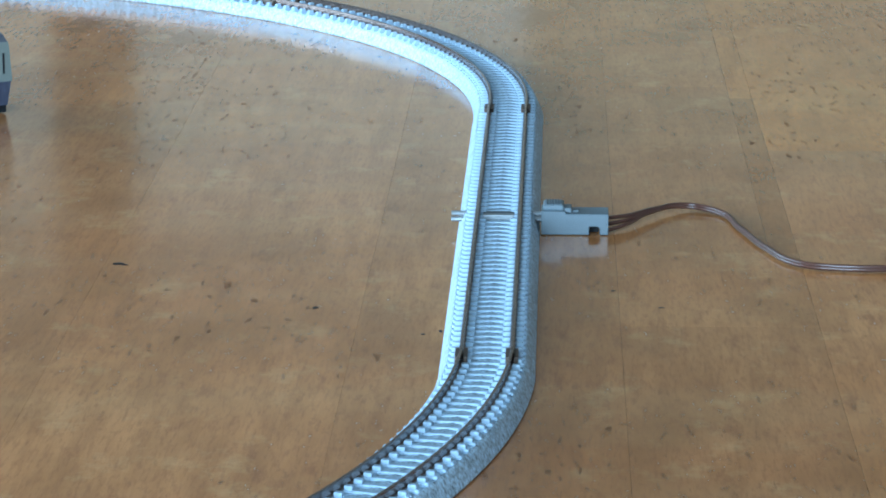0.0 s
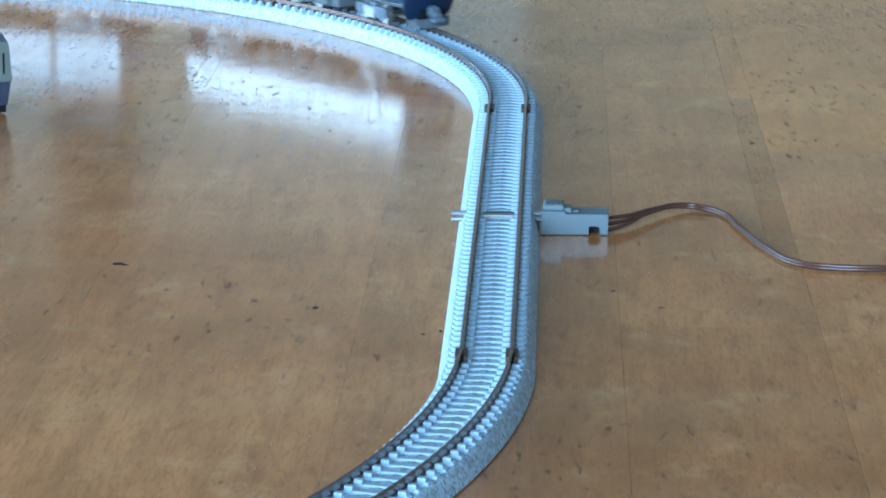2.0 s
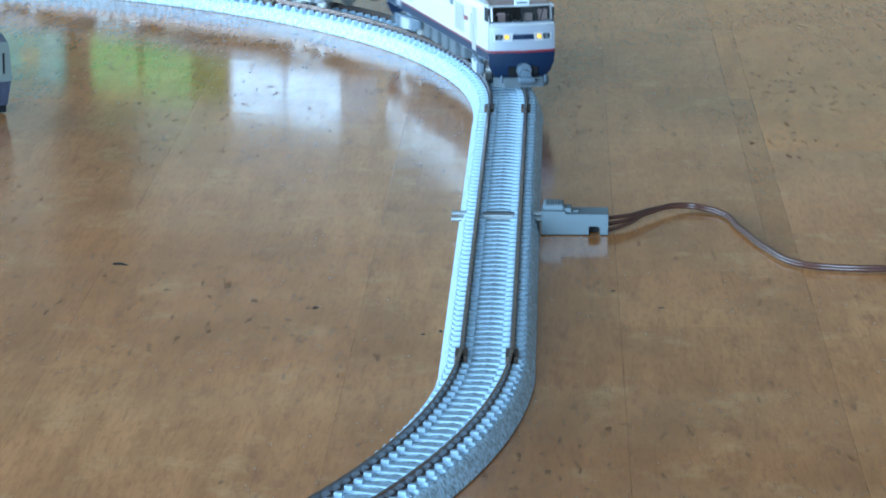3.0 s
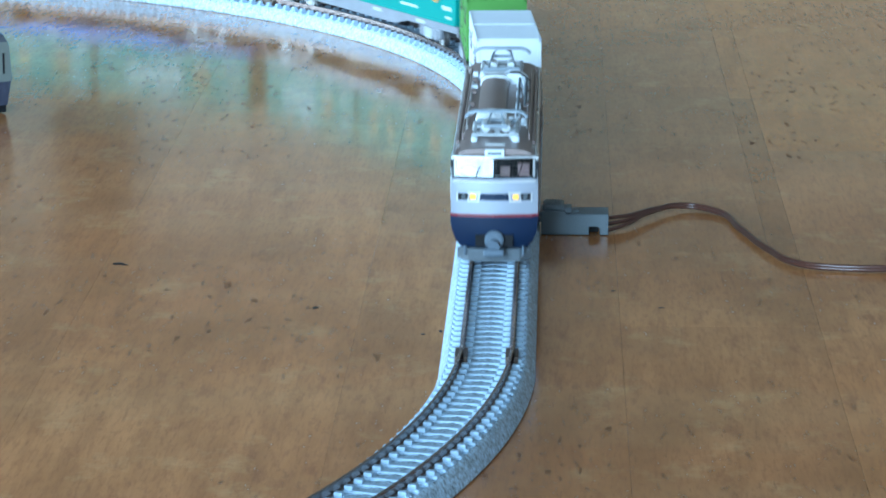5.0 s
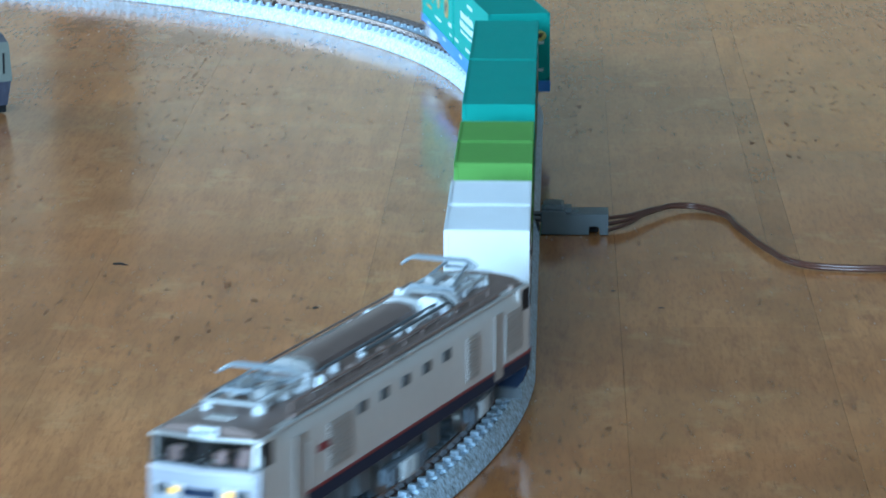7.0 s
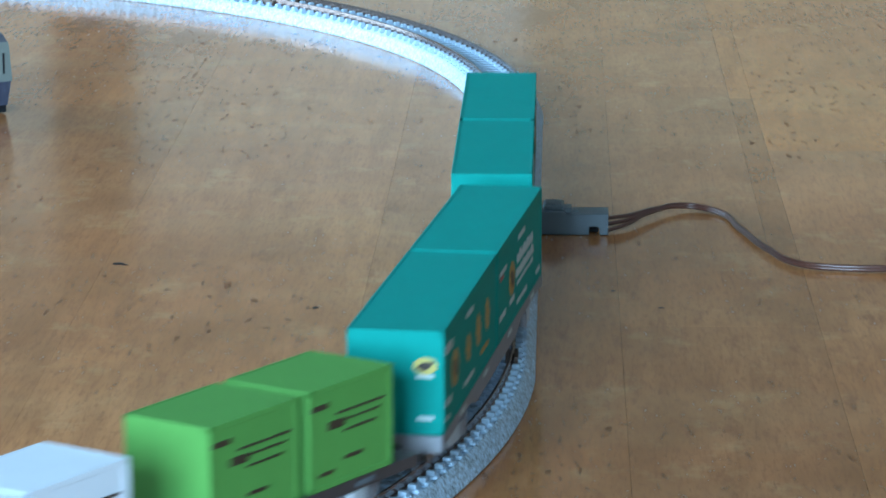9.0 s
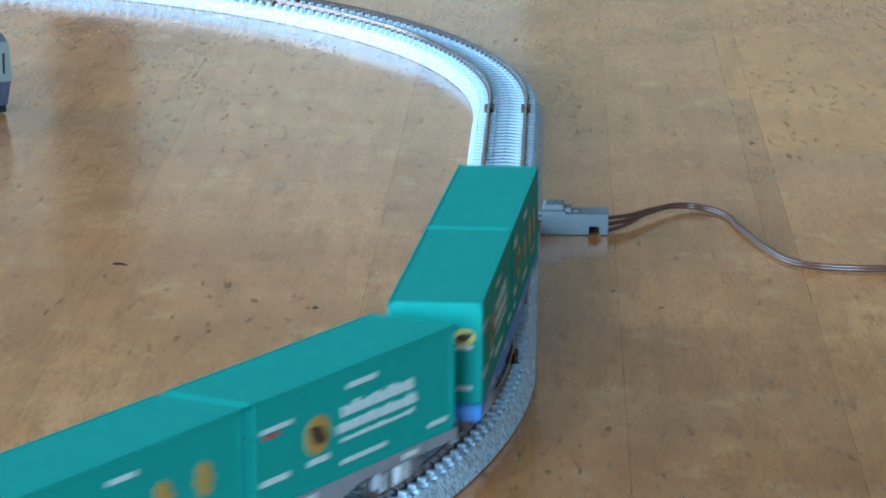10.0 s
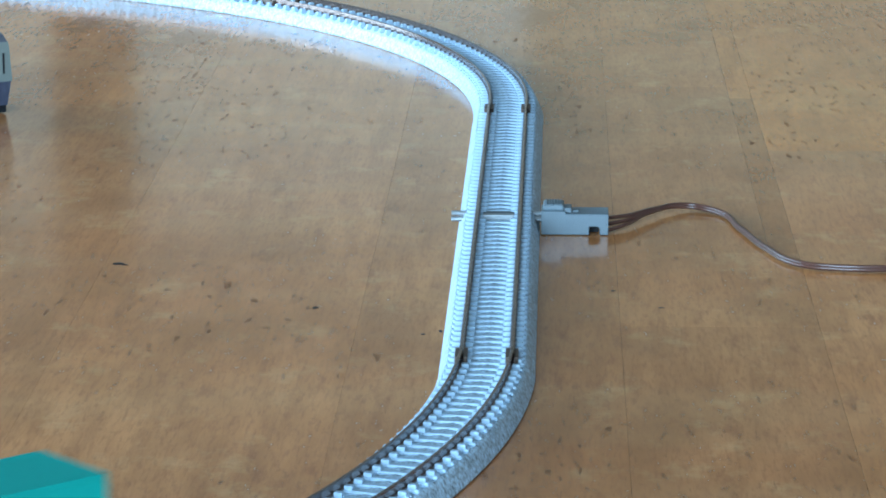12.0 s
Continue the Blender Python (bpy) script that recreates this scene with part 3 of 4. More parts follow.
        # dark edge posts beside the windscreen
        bm = bmesh.new()
        loft(bm, [[(d * (L - 2.05 - k), y * 8.3, z), (d * (L - 2.3 - k), y * 9.3, z), (d * (L - 3.4 - k), y * 9.5, z), (d * (L - 3.4 - k), y * 8.4, z)] for z, k in ((18.9, 0.0), (23.2, 0.7))])
        part("corner_post", bm, LOUVRE, t)
    # bright ledge under the windscreen
    for a, b in ((-9.0, 0.0), (0.0, 9.0)):
        strip("front_ledge", a, b, 18.15, 18.5, 0.12, SILVER)
    bm = bmesh.new()
    rod(bm, (d * (L - 2), 0, 5.6), (d * (L + 1.4), 0, 5.6), 2.1, 16, 2.1)
    rod(bm, (d * (L + 1.4), 0, 5.6), (d * (L + 1.8), 0, 5.6), 2.1, 16, 1.6)
    rod(bm, (d * (L + 1.0), 0, 5.0), (d * (L + 3.6), 0, 4.6), 1.3, 12)
    part("coupler", bm, COUPLER, t, smooth=True)
    bm = bmesh.new()
    box(bm, min(d * (L + 1.2), d * (L + 4.6)), max(d * (L + 1.2), d * (L + 4.6)), -2.3, 2.3, 2.6, 4.2, bevel=0.6)
    part("coupler_foot", bm, COUPLER, t, smooth=True)
    # solid black blocks paint the shade of the hose recesses; nothing is hollowed
    for y in (-1, 1):
        boxpart("recess_shade", (min(d * (L - 1.2), d * (L + 0.02)), max(d * (L - 1.2), d * (L + 0.02)), y * 2.9 - 1.2, y * 2.9 + 1.2, 4.0, 6.6), BLACK, t)
    bm = bmesh.new()
    loft(bm, [[(d * (L - 2.2), -8.0, z), (d * (L + o), -5.5, z), (d * (L + o + 0.6), 0, z), (d * (L + o), 5.5, z), (d * (L - 2.2), 8.0, z), (d * (L - 3.4), 0, z)] for z, o in ((1.0, 0.9), (3.5, -0.2))])
    part("snow_plough", bm, GREY, t)
    for y in (-1, 1):
        bm = bmesh.new()
        rod(bm, (d * (L + 0.1), y * 6.3, 2.2), (d * (L + 0.1), y * 6.3, 4.2), 0.35, 8)
        part("step_iron", bm, COUPLER, t)


def pantograph(t, x, d):
    bm = bmesh.new()
    for y in (-1, 1):
        box(bm, x - 8, x + 8, y * 4.6 - 0.35, y * 4.6 + 0.35, 26.0, 26.7, bevel=0.1)
    for o in (-7.5, 0, 7.5):
        box(bm, x + o - 0.4, x + o + 0.4, -5.2, 5.2, 26.0, 26.6, bevel=0.1)
    part("pantograph_base", bm, BOGIE_LIGHT, t)
    for o in (-7.5, 7.5):
        for y in (-4.6, 4.6):
            bm = bmesh.new()
            for k in range(3):
                rod(bm, (x + o, y, 24.3 + k * 0.55), (x + o, y, 24.75 + k * 0.55), 0.8, 10, 0.55)
            part("insulator", bm, WHITE, t)
    bm = bmesh.new()
    up = 2.2 if d < 0 else 0.4
    for y in (-1, 1):
        rod(bm, (x - d * 6.5, y * 3.4, 26.8), (x + d * 6.5, y * 2.0, 28.0 + up * 0.5), 0.28, 6)
        rod(bm, (x + d * 6.5, y * 2.0, 28.0 + up * 0.5), (x - d * 3.0, y * 1.0, 29.0 + up), 0.25, 6)
    part("folded_arm", bm, PANTOGRAPH_GREY, t)
    bm = bmesh.new()
    for o in (-0.9, 0.9):
        xx = x - d * 3.0 + o
        pts = [(-6.9, 28.0), (-5.9, 28.9), (-4.7, 29.3), (4.7, 29.3), (5.9, 28.9), (6.9, 28.0)]
        for (ya, za), (yb, zb) in zip(pts, pts[1:]):
            rod(bm, (xx, ya, za + up), (xx, yb, zb + up), 0.28, 6)
    part("contact_shoe", bm, PANTOGRAPH_GREY, t)
    bm = bmesh.new()
    rod(bm, (x - 3, -2.2, 27.0), (x + 3, -2.2, 27.0), 1.0, 10)
    rod(bm, (x - 3, 2.2, 27.0), (x + 3, 2.2, 27.0), 1.0, 10)
    part("spring_box", bm, ROOF_METAL, t)
    for y, long in ((-3.6, 1.4), (0.3, 1.2)):
        bm = bmesh.new()
        box(bm, x - d * 1.0 - long, x - d * 1.0 + long, y - 0.7, y + 0.7, 25.0, 26.6 + 0.3 * long, bevel=0.25)
        part("frame_block", bm, BOGIE_LIGHT, t)
    bm = bmesh.new()
    rod(bm, (x - d * 6.5, -4.4, 26.9), (x - d * 6.5, 4.4, 26.9), 0.45, 8)
    rod(bm, (x + d * 6.5, -2.6, 28.0), (x + d * 6.5, 2.6, 28.0), 0.4, 8)
    part("cross_shaft", bm, PANTOGRAPH_GREY, t)
    for o, y, long in ((-2.5, 3.6, 1.8), (-6.5, 4.2, 1.3), (2.5, 4.4, 1.1)):
        bm = bmesh.new()
        box(bm, x - o * d - long, x - o * d + long, y - 0.7, y + 0.7, 24.8, 26.4, bevel=0.3)
        part("switch_gear", bm, WHITE, t)


def roof_fittings(t, L):
    bm = bmesh.new()
    sec = [(8.0, 23.9), (6.6, 24.6), (3.0, 24.95), (-3.0, 24.95), (-6.6, 24.6), (-8.0, 23.9), (-7.0, 23.2), (7.0, 23.2)]
    loft(bm, [[(x, y, z) for y, z in sec] for x in (-L + 3.5, L - 3.5)])
    part("roof_panel", bm, ROOF, t, "brownish grey metallic roof", smooth=True)
    bm = bmesh.new()
    sec = [(1.9, 24.7), (1.8, 26.0), (0.9, 26.8), (-1.3, 27.1), (-3.5, 26.8), (-4.5, 26.0), (-4.7, 24.7)]
    loft(bm, [[(x, y, z) for y, z in sec] for x in (-22, 20)])
    part("roof_hood", bm, ROOF, t, smooth=True)
    for x in (-25.5, 23.2):
        bm = bmesh.new()
        sec2 = [(2.2, 24.6), (2.1, 26.2), (1.1, 27.1), (-1.3, 27.4), (-3.7, 27.1), (-4.8, 26.2), (-5.0, 24.6)]
        loft(bm, [[(xx, y, z) for y, z in sec2] for xx in (x - 1.2, x + 1.2)])
        part("hood_end", bm, ROOF_METAL, t, smooth=True)
    for y in (-1, 1):
        bm = bmesh.new()
        rod(bm, (-44, y * 7.3, 25.5), (44, y * 7.3, 25.5), 0.22, 6)
        for x in range(-44, 45, 8):
            rod(bm, (x, y * 7.3, 24.2), (x, y * 7.3, 25.5), 0.2, 6)
        part("roof_rail", bm, ROOF, t)
        for x, long in ((-31, 1.6), (-14, 1.2), (3, 1.0), (16, 1.4)):
            boxpart("vent_box", (x - long, x + long, y * 6.3 - 0.7, y * 6.3 + 0.7, 24.3, 25.5), ROOF, t, bevel=0.25)
        boxpart("side_step", (-46, 46, y * 8.35 - 0.3, y * 8.35 + 0.3, 23.6, 24.3), ROOF, t, bevel=0.15)
    bm = bmesh.new()
    for x0, x1, y in ((-30, 26, 4.5), (-26, 12, 6.1)):
        rod(bm, (x0, y, 26.4), (x1, y, 26.4), 0.3, 8)
    part("bus_bar", bm, GREY, t)
    for x in (-22, -8, 8, 20):
        bm = bmesh.new()
        rod(bm, (x, 4.5, 24.4), (x, 4.5, 26.2), 0.8, 10, 0.6)
        part("insulator", bm, WHITE, t)
    for d in (1, -1):
        pantograph(t, d * 42, d)
        boxpart("whistle_cover", (min(d * (L - 9.5), d * (L - 7.5)), max(d * (L - 9.5), d * (L - 7.5)), -2.2, 2.2, 24.2, 25.3), LOUVRE, t, bevel=0.3)
        plate = boxpart("head_board", (min(d * (L - 2.6), d * (L - 1.9)), max(d * (L - 2.6), d * (L - 1.9)), -2.1, 2.1, 23.35, 25.0), WHITE, t, bevel=0.12, label="white head board with a grey printed bar")
        boxpart("printed_bar", (min(d * (L - 1.95), d * (L - 1.86)), max(d * (L - 1.95), d * (L - 1.86)), -1.5, 1.5, 23.9, 24.45), GREY, plate)
    # pale gutters along both roof edges, thin pipes inside them
    for y in (-1, 1):
        bm = bmesh.new()
        rod(bm, (-L + 3, y * 9.0, 23.35), (L - 3, y * 9.0, 23.35), 0.3, 8)
        part("gutter", bm, ROOF_METAL, t)
        bm = bmesh.new()
        rod(bm, (-33, y * 6.7, 24.9), (33, y * 6.7, 24.9), 0.22, 6)
        part("roof_pipe", bm, ROOF_METAL, t)
    # curved silver covers behind the hood
    for x, wide, mat in ((-26.5, 0.9, WHITE), (-28.6, 0.8, BLACK), (-30.6, 0.9, WHITE)):
        bm = bmesh.new()
        sec = [(0.2, 26.2), (2.0, 27.4), (4.4, 27.3), (6.4, 26.0), (7.0, 24.4), (0.2, 24.4)]
        loft(bm, [[(xx, y, z) for y, z in sec] for xx in (x - wide, x + wide)])
        part("insulator_cover", bm, mat, t)
    bm = bmesh.new()
    rod(bm, (-24.0, 5.2, 25.9), (-19.0, 5.6, 26.4), 0.55, 8)
    rod(bm, (-19.0, 5.6, 26.4), (-10.0, 5.8, 25.4), 0.5, 8)
    part("cable_pipe", bm, WHITE, t, smooth=True)
    boxpart("roof_strip", (-22.5, -20.5, -7.0, -5.4, 24.4, 25.4), WHITE, t, bevel=0.2)
    for x, y in ((-34.5, -6.2), (-33.0, -4.6), (31.0, 4.6), (29.0, 6.0), (27.5, 3.2)):
        bm = bmesh.new()
        rod(bm, (x, y, 24.4), (x, y, 26.4), 0.85, 10, 0.55)
        part("insulator", bm, WHITE, t)


def bogie(parent, x, kind):
    """A two-axle bogie under a vehicle; kind picks its dress."""
    base, trim = (COUPLER, BOGIE_LIGHT) if kind == "loco" else (WAGON_GREY, BOGIE_LIGHT)
    bm = bmesh.new()
    for y in (-1, 1):
        box(bm, -9.5, 9.5, y * 6.6 - 0.7, y * 6.6 + 0.7, 2.2, 5.2, bevel=0.4)
        for a in (-6.5, 6.5):
            box(bm, a - 1.5, a + 1.5, y * 7.2 - 0.5, y * 7.2 + 0.5, 1.6, 4.6, bevel=0.3)
    box(bm, -2.2, 2.2, -6.5, 6.5, 3.2, 6.2)
    b = part("bogie", bm, base, parent)
    b.location = (x * MM, 0, 0)
    for y in (-1, 1):
        bm = bmesh.new()
        for a in (-2.2, 0, 2.2):
            rod(bm, (a, y * 7.4, 2.0), (a, y * 7.4, 4.8), 0.8, 8)
        box(bm, -3.2, 3.2, y * 7.5 - 0.3, y * 7.5 + 0.3, 1.5, 2.3, bevel=0.15)
        part("spring_set", bm, trim, b)
    for a in (-6.5, 6.5):
        bm = bmesh.new()
        for y in (-1, 1):
            rod(bm, (a, y * 4.0, 2.9), (a, y * 4.7, 2.9), 3.2, 20)
            rod(bm, (a, y * 4.7, 2.9), (a, y * 5.6, 2.9), 2.85, 20)
        rod(bm, (a, -4.5, 2.9), (a, 4.5, 2.9), 0.7, 8)
        part("wheelset", bm, WHEEL, b)
    return b


def container_wagon(mat, label):
    """A flat container wagon of two side sills with a notched belly."""
    t = thing("container_wagon", label, "freight wagon", "wagons of the train")
    H = WAGON_HALF
    bm = bmesh.new()
    for y in (-1, 1):
        prof = [(-H, 5.2), (-34, 5.2), (-26, 3.4), (26, 3.4), (34, 5.2), (H, 5.2), (H, 7.2), (-H, 7.2)]
        loft(bm, [[(px, y * 7.9 + o, pz) for px, pz in prof] for o in (-0.5, 0.5)])
    part("side_sill", bm, mat, t)
    bm = bmesh.new()
    box(bm, -H, H, -7.3, 7.3, 6.2, 7.15)
    for k in range(15):
        x = -H + 4 + k * (2 * H - 8) / 14
        box(bm, x - 0.6, x + 0.6, -7.4, 7.4, 4.8, 6.3)
    box(bm, -H + 3, H - 3, -2, 2, 4.4, 6.3)
    part("deck", bm, WAGON_DARK, t)
    for d in (1, -1):
        bm = bmesh.new()
        box(bm, min(d * (H - 0.6), d * (H + 0.6)), max(d * (H - 0.6), d * (H + 0.6)), -8.3, 8.3, 4.4, 7.3, bevel=0.2)
        part("end_beam", bm, mat, t)
        bm = bmesh.new()
        rod(bm, (d * (H - 2), 0, 4.9), (d * (H + 4), 0, 4.9), 0.9, 8)
        box(bm, min(d * (H + 3), d * (H + 5.5)), max(d * (H + 3), d * (H + 5.5)), -1.4, 1.4, 3.4, 6.2, bevel=0.3)
        part("coupler", bm, BLACK, t)
    bm = bmesh.new()
    box(bm, -10, 10, -5.5, 5.5, 2.2, 5.0, bevel=0.4)
    rod(bm, (14, -3, 3.4), (23, -3, 3.4), 1.8, 12)
    part("brake_gear", bm, BLACK, t)
    for y in (-1, 1):
        for x in (-52, -20, 12, 40):
            boxpart("stencil", (x, x + 5, y * 8.42 - 0.04, y * 8.42 + 0.04, 5.7, 6.6), PRINT_WHITE if mat is not WAGON_DARK else GREY, t)
    return t


def container(name, length, height, width, mat, label, group, prints):
    """A freight container: corrugated body, frame rails, corner posts, doors, and its printed panels."""
    t = thing(name, label, "container", group)
    l, w, h = length / 2, width / 2, height
    bm = bmesh.new()
    box(bm, -l + 0.1, l - 0.1, -w + 0.1, w - 0.1, 0.2, h - 0.06, bevel=0.15)
    part("body", bm, mat, t)
    bm = bmesh.new()
    for y in (-1, 1):
        box(bm, -l, l, y * (w - 0.45) - 0.45, y * (w - 0.45) + 0.45, 0, 1.0, bevel=0.12)
        box(bm, -l, l, y * (w - 0.3) - 0.3, y * (w - 0.3) + 0.3, h - 0.9, h, bevel=0.07)
        for x in (-1, 1):
            box(bm, x * (l - 0.6) - 0.6, x * (l - 0.6) + 0.6, y * (w - 0.5) - 0.5, y * (w - 0.5) + 0.5, 0, h, bevel=0.15)
    for x in (-1, 1):
        box(bm, x * (l - 0.3) - 0.3, x * (l - 0.3) + 0.3, -w, w, h - 1.0, h, bevel=0.07)
        box(bm, x * (l - 0.3) - 0.3, x * (l - 0.3) + 0.3, -w, w, 0, 1.1, bevel=0.12)
    part("frame", bm, mat, t)
    bm = bmesh.new()
    n = max(6, int(length / 1.9))
    for k in range(n):
        x = -l + 1.6 + k * (length - 3.2) / (n - 1)
        box(bm, x - 0.3, x + 0.3, -w + 0.8, w - 0.8, h - 0.2, h - 0.03)
    part("roof_rib", bm, mat, t)
    for x in (-1, 1):
        bm = bmesh.new()
        for y0, y1 in ((-w + 1.0, -0.04), (0.04, w - 1.0)):
            box(bm, x * (l - 0.25) - 0.12, x * (l - 0.25) + 0.12, y0, y1, 1.3, h - 1.2, bevel=0.06)
        part("door", bm, mat, t)
    for y in (-1, 1):
        for nm, x0, x1, z0, z1, m, lean in prints:
            bm = bmesh.new()
            if nm == "gold_mark" and z1 - z0 > 2:
                cx, cz, rx, rz = (x0 + x1) / 2, (z0 + z1) / 2, (x1 - x0) * 0.58, (z1 - z0) * 0.55
                # a brush-like mark with notches in its outline
                ring = []
                for k in range(16):
                    a, f = k * math.pi / 8, (1.0, 0.62, 0.95, 0.7)[k % 4]
                    ring.append((cx + rx * f * 1.05 * math.cos(a), cz + rz * (0.55 + 0.45 * f) * math.sin(a)))
                loft(bm, [[(px, yy, pz) for px, pz in ring] for yy in (y * (w - 0.08), y * (w + 0.04))])
                vs = list(bm.verts)
            else:
                vs, text = [], nm == "lettering"
                while x0 < x1 - 0.3:
                    step = random.uniform(1.5, 2.6) if text else x1 - x0
                    vs += box(bm, x0, min(x0 + step * (0.82 if text else 1), x1), y * (w - 0.02) - 0.06, y * (w - 0.02) + 0.06, z0, z0 + (z1 - z0) * (random.uniform(0.7, 1) if text else 1))
                    x0 += step
            if lean:
                for v in vs:
                    v.co.x += y * lean * (v.co.z - z0 * MM)
            part(nm, bm, m, t)
    return t


def emblem(parent, x, y, z, radius, side, core, axis="y"):
    """A printed oval badge with a dark shape inside it, on a side (axis y) or an end (axis x)."""
    wide = radius * (1.1 if axis == "y" else 1.4)

    def plate(pts, out, mat):
        bm = bmesh.new()
        if axis == "y":
            rings = [[(x + u, y + side * o, z + v) for u, v in pts] for o in (-0.05, out)]
        else:
            rings = [[(x + side * o, y + u, z + v) for u, v in pts] for o in (-0.05, out)]
        loft(bm, rings)
        part("badge", bm, mat, parent)

    plate([(wide * math.cos(k * math.pi / 10), radius * math.sin(k * math.pi / 10)) for k in range(20)], 0.07, PRINT_GOLD if axis == "y" else PRINT_YELLOW)
    plate([(-0.75 * wide, -0.3 * radius), (-0.25 * wide, -0.62 * radius), (0.35 * wide, -0.3 * radius), (0.74 * wide, 0.5 * radius), (0.1 * wide, 0.5 * radius), (-0.4 * wide, 0.3 * radius)], 0.12, core)


def teal_container(style):
    h, w, l = TEAL_H, 16.8, 63.4
    if style == "gold":
        label = "teal green long freight container printed with gold marks"
        prints = [("gold_mark", 0.6, 5.0, 6.2, 11.2, PRINT_GOLD, 0.12), ("gold_mark", -11.6, -7.0, 6.2, 12.0, PRINT_GOLD, 0.12), ("gold_mark", -22.6, -18.2, 6.6, 12.4, PRINT_GOLD, 0.12),
                  ("label_bar", 22.0, 29.0, 13.4, 15.0, PRINT_WHITE, 0), ("label_bar", -2, 5, 14.4, 15.3, PRINT_WHITE, 0), ("label_bar", 23.5, 29.0, 4.2, 5.4, PRINT_WHITE, 0),
                  ("label_bar", 25.5, 29.0, 1.7, 2.4, PRINT_WHITE, 0), ("label_bar", -3, 8, 2.6, 3.4, PRINT_WHITE, 0), ("gold_mark", -21, -12, 3.6, 4.5, PRINT_GOLD, 0)]
        ex = 19.0
    else:
        label = "teal green long freight container printed with white lettering bars"
        prints = [("lettering", -18, 4.5, 10.2, 12.4, PRINT_WHITE, 0.3), ("lettering", -19, 6, 7.6, 9.6, PRINT_WHITE, 0.3), ("lettering", -18, 5, 6.0, 6.8, PRINT_WHITE, 0.3),
                  ("label_bar", 20.0, 29.0, 12.6, 13.4, PRINT_WHITE, 0), ("label_bar", 24, 28, 11.6, 12.3, PRINT_RED, 0), ("label_bar", -6, 3, 14.6, 15.5, PRINT_WHITE, 0), ("label_bar", 21, 29.0, 4.0, 5.0, PRINT_WHITE, 0),
                  ("label_bar", 9, 15, 4.2, 5.2, PRINT_WHITE, 0), ("label_bar", -9, 5, 2.2, 3.0, PRINT_WHITE, 0), ("label_bar", -29, -23, 2.0, 2.8, PRINT_WHITE, 0)]
        ex = 12.5
    t = container("long_container", l, h, w, TEAL, label, "teal containers on the train", prints)
    for y in (-1, 1):
        emblem(t, ex, y * (w / 2 + 0.02), 9.0, 3.3, y, PRINT_DARK)
    for x in (-1, 1):
        emblem(t, x * (l / 2 + 0.02), x * 5.2, 12.2, 1.5, x, PRINT_DARK, "x")
        for z, half in ((10.0, 1.5), (2.6, 1.4)):
            boxpart("label_bar", (x * l / 2 - 0.08, x * l / 2 + 0.05, x * 5.2 - half, x * 5.2 + half, z, z + 0.7), PRINT_WHITE, t)
    return t


def short_container(mat, label, ink):
    h, w, l = SHORT_H, 16.7, 23.9
    prints = [("label_bar", 6.5, 11.2, h - 3.6, h - 2.7, ink, 0), ("lettering", -9.5, 4.5, h - 5.2, h - 4.7, ink, 0), ("lettering", -8.0, 2.0, h - 6.6, h - 6.2, ink, 0), ("label_bar", 2.0, 6.5, h - 7.4, h - 6.0, ink, 0), ("lettering", -7.0, 2.0, h - 8.4, h - 7.9, ink, 0), ("label_bar", -3.0, 2.0, 4.0, 4.6, ink, 0), ("label_bar", 5.0, 9.0, 2.4, 3.0, ink, 0)]
    return container("short_container", l, h, w, mat, label, "short containers on the first wagon", prints)


def railcar():
    """A second train standing inside the oval, of which the camera sees one end."""
    t = thing("parked_railcar", "cream and dark blue model railcar parked on the table", "railcar")
    sec_low, sec_up = [(9.2, 2.6), (9.4, 4.0), (9.4, 9.2), (-9.4, 9.2), (-9.4, 4.0), (-9.2, 2.6)], [(9.4, 9.2), (9.4, 18.6), (9.0, 20.2), (-9.0, 20.2), (-9.4, 18.6), (-9.4, 9.2)]
    sec_roof = [(9.0, 20.2), (8.2, 22.0), (5.0, 23.4), (-5.0, 23.4), (-8.2, 22.0), (-9.0, 20.2)]
    for nm, sec, m, cut in (("lower_body", sec_low, RAILCAR_BLUE, (1.6, 0.4, 0)), ("upper_body", sec_up, CREAM, (0.0, 0.8, 0)), ("roof", sec_roof, RAILCAR_ROOF, (1.0, 2.4, 0))):
        bm = bmesh.new()
        z0, z1 = sec[0][1], max(z for _, z in sec)
        rings = []
        for x in (-62.0, 62.0):
            rings.append([(x - (math.copysign(1, x)) * (cut[0] + (cut[1] - cut[0]) * (z - z0) / max(z1 - z0, 0.1)), y, z) for y, z in sec])
        loft(bm, rings)
        part(nm, bm, m, t, smooth=True)
    for x in (-1, 1):
        for y in (-5.8, 0, 5.8):
            boxpart("end_window", (x * 61.6 - 0.5, x * 61.6 + 0.5, y - 1.7, y + 1.7, 12.5, 18.0), DARK, t, bevel=0.2)
    for y in (-1, 1):
        for k in range(9):
            boxpart("side_window", (-52 + k * 12, -45 + k * 12, y * 9.4 - 0.12, y * 9.4 + 0.12, 12.5, 17.5), DARK, t)
    for x in (-42, 42):
        bm = bmesh.new()
        box(bm, x - 9, x + 9, -7, 7, 0.8, 2.8, bevel=0.3)
        for a in (-6, 6):
            for y in (-1, 1):
                rod(bm, (x + a, y * 4.0, 2.8), (x + a, y * 5.2, 2.8), 2.8, 18)
        part("bogie", bm, BLACK, t)
    for d in (1, -1):
        bm = bmesh.new()
        box(bm, min(d * 49, d * 61), max(d * 49, d * 61), -7.6, 7.6, 0.3, 2.7, bevel=0.4)
        part("coupler", bm, BLACK, t)
    boxpart("door_slit", (59.2, 59.75, -9.5, -9.3, 11.4, 17.2), DARK, t)
    t.matrix_basis = pose(-0.1932, 0.2705, 0, 0, 0, 35)
    return t


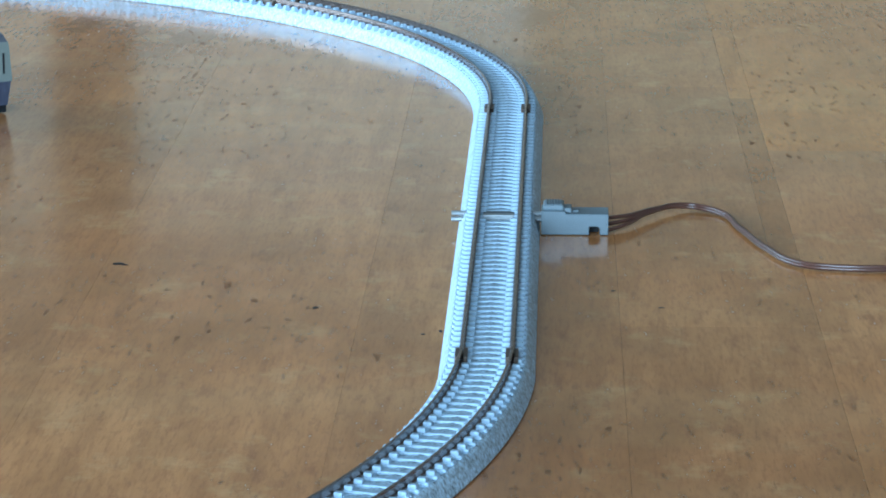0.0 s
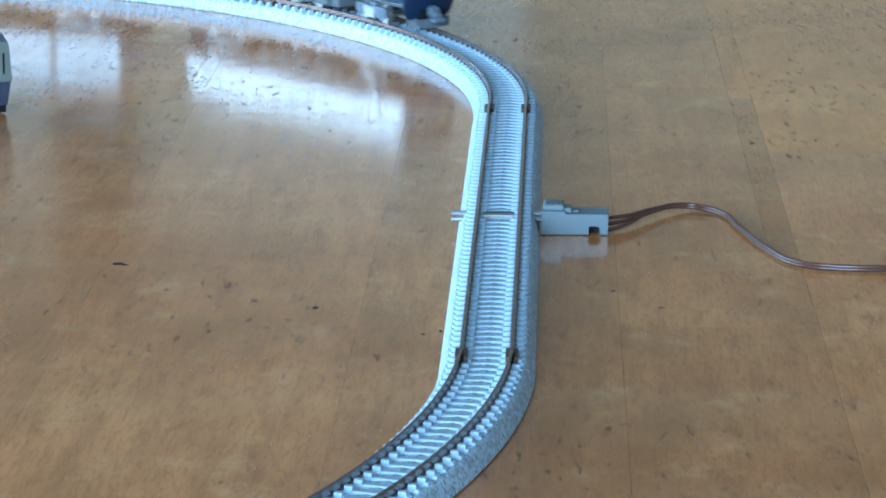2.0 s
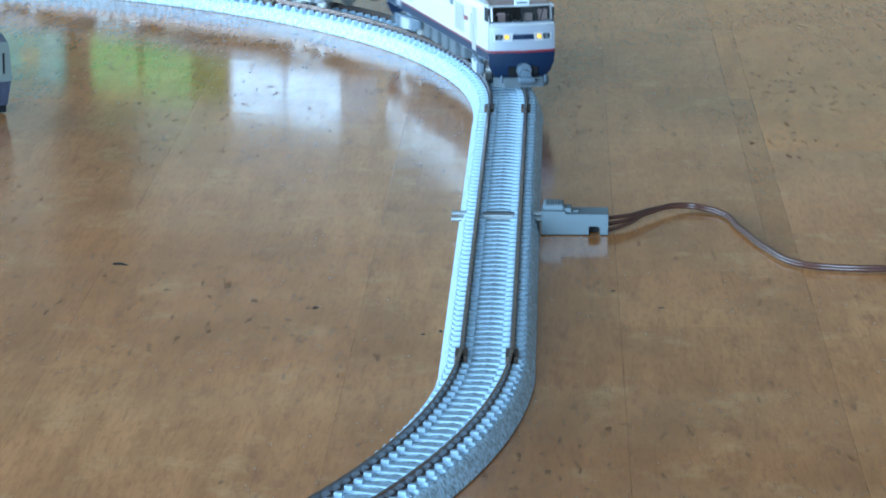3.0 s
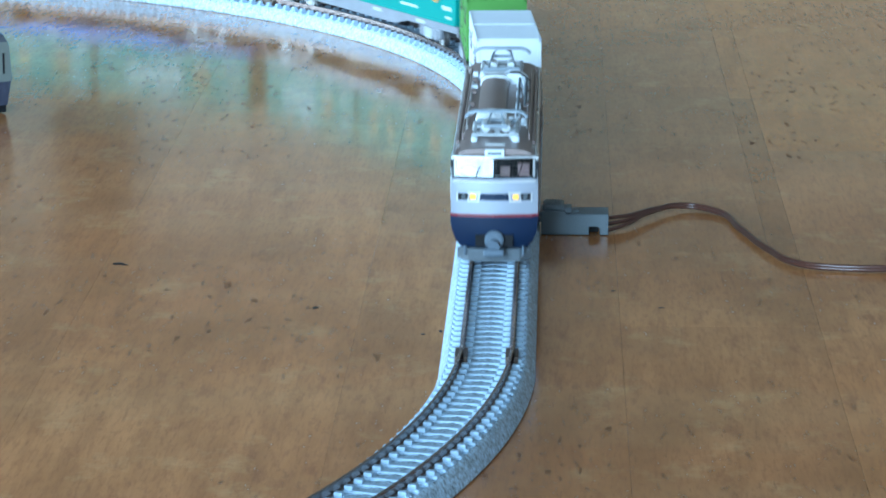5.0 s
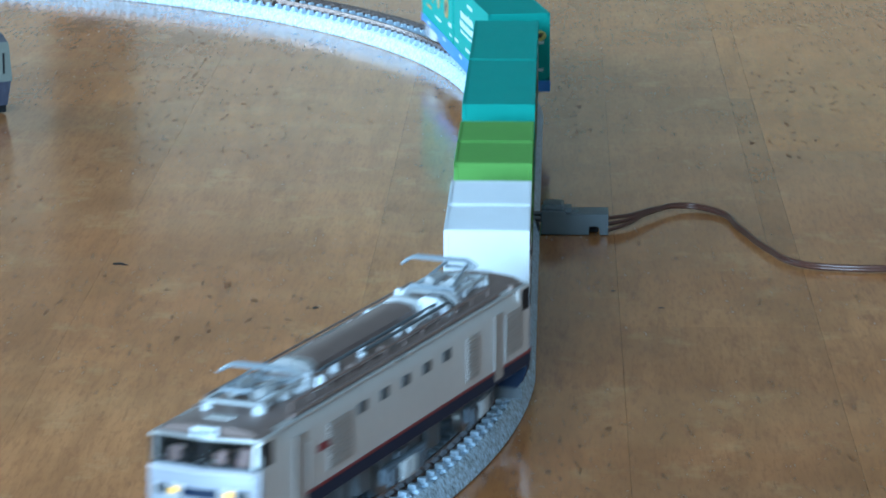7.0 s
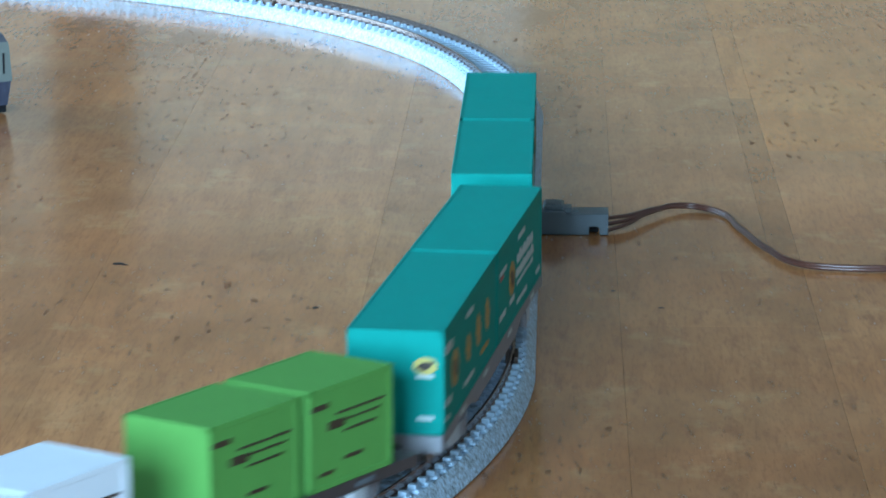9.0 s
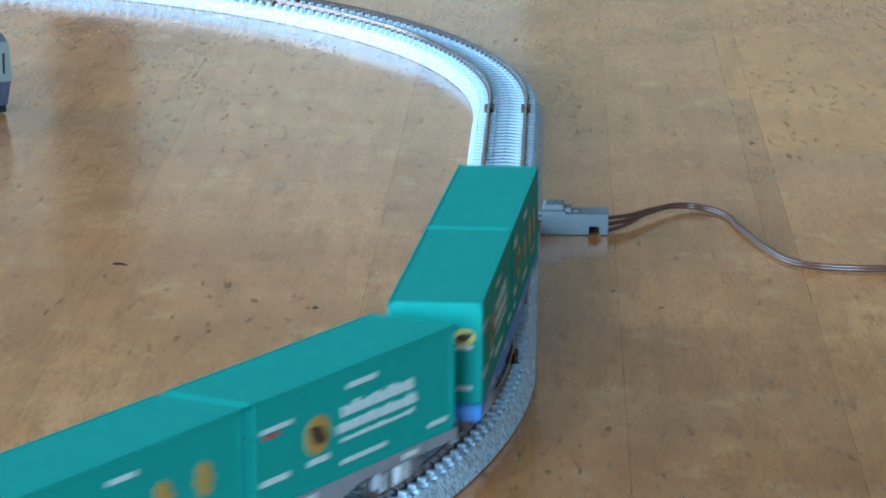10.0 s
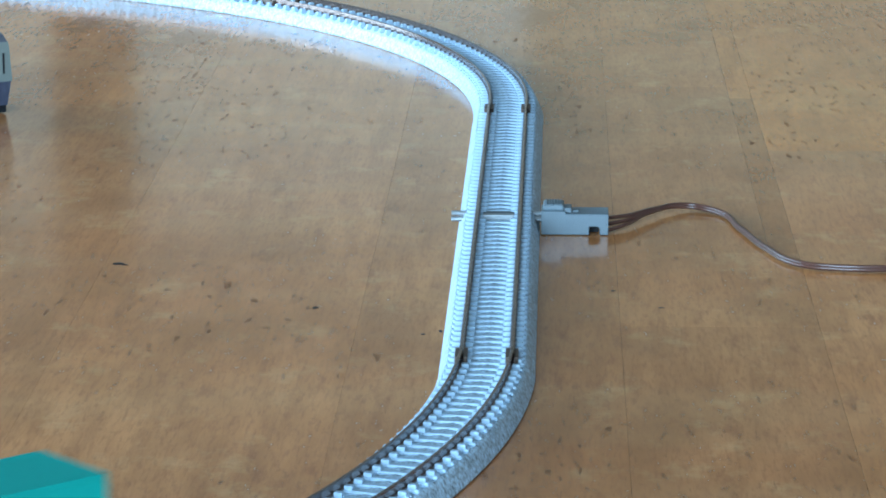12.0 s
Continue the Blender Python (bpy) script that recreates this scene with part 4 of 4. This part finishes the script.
LOCO_HALF, WAGON_HALF, TEAL_H, SHORT_H, DECK = 62.5, 65.0, 18.3, 17.1, 7.2
room()
table()
feeder()
railcar()
tracks()
LOCO = locomotive()
LOCO_BOGIES = [bogie(LOCO, x, "loco") for x in (-42.0, 0.0, 42.0)]
WAGONS = [container_wagon(m, lb) for m, lb in ((WAGON_DARK, "dark brown model flat wagon carrying four short containers"), (WAGON_GREY, "grey model flat wagon carrying two teal containers"), (BLUE, "blue model flat wagon carrying two teal containers"))]
WAGON_BOGIES = [[bogie(w, x, "wagon") for x in (-47.0, 47.0)] for w in WAGONS]
# each load: thing, wagon, offset along it
LOADS = [(short_container(WHITE, "white short freight container with dark printed bars", PRINT_DARK), 0, 50.1),
         (short_container(WHITE, "white short freight container with dark printed bars", PRINT_DARK), 0, 24.2),
         (short_container(GREEN, "bright green short freight container with dark printed bars", PRINT_DARK), 0, -19.4),
         (short_container(GREEN, "bright green short freight container with dark printed bars", PRINT_DARK), 0, -45.7),
         (teal_container("gold"), 1, 32.6), (teal_container("white"), 1, -32.6),
         (teal_container("white"), 2, 32.6), (teal_container("gold"), 2, -32.6)]

# distance from the locomotive's middle back to the middle of each wagon, and where that middle is over time
BEHIND = (157.0, 294.5, 435.5)
MIDDLE = [(0.0, -702.0), (2.5, -424.0), (5.0, -143.0), (6.0, -18.0), (7.2, 120.5), (9.0, 323.0), (10.0, 442.5), (11.0, 563.5), (12.0, 687.5)]


def middle_at(t):
    """Smooth way of the locomotive through the noted places (cubic pieces with shared speeds)."""
    k = max(i for i, (a, _) in enumerate(MIDDLE[:-1]) if a <= t)

    def speed(i):
        a, b = MIDDLE[max(i - 1, 0)], MIDDLE[min(i + 1, len(MIDDLE) - 1)]
        return (b[1] - a[1]) / (b[0] - a[0])

    (t0, s0), (t1, s1) = MIDDLE[k], MIDDLE[k + 1]
    h = t1 - t0
    u = (t - t0) / h
    return (2 * u**3 - 3 * u**2 + 1) * s0 + (u**3 - 2 * u**2 + u) * h * speed(k) + (3 * u**2 - 2 * u**3) * s1 + (u**3 - u**2) * h * speed(k + 1)


def riding(centre, half):
    """Pose of a vehicle whose pivots, half apart from its middle, both sit on the track."""
    xa, ya, _ = track(centre + half)
    xb, yb, _ = track(centre - half)
    return (xa + xb) / 2, (ya + yb) / 2, math.atan2(ya - yb, xa - xb)


def motions():
    times = [k / 10 for k in range(121)]

    def vehicle(ob, back, half, bogies, offsets, sink=0.0):
        rows, turns = [], [[] for _ in bogies]
        for t in times:
            c = middle_at(t) - back
            x, y, h = riding(c, half)
            rows.append((t, pose(x * MM, y * MM, (RAIL_TOP - sink) * MM, 0, 0, math.degrees(h))))
            for k, o in enumerate(offsets):
                bx, by, bh = track(c + o)
                turn = (bh - h + math.pi) % (2 * math.pi) - math.pi
                side = -(bx - x) * math.sin(h) + (by - y) * math.cos(h)
                turns[k].append((t, pose(o * MM, side * MM, sink * MM, 0, 0, math.degrees(turn))))
        walk(ob, rows)
        for b, r in zip(bogies, turns):
            walk(b, r)
        return rows

    vehicle(LOCO, 0.0, 37.0, LOCO_BOGIES, (-42.0, 0.0, 42.0), 0.8)
    ways = [vehicle(w, b, 47.0, g, (-47.0, 47.0)) for w, b, g in zip(WAGONS, BEHIND, WAGON_BOGIES)]
    for ob, w, o in LOADS:
        walk(ob, [(t, m @ pose(o * MM, 0, DECK * MM)) for t, m in ways[w]])


motions()
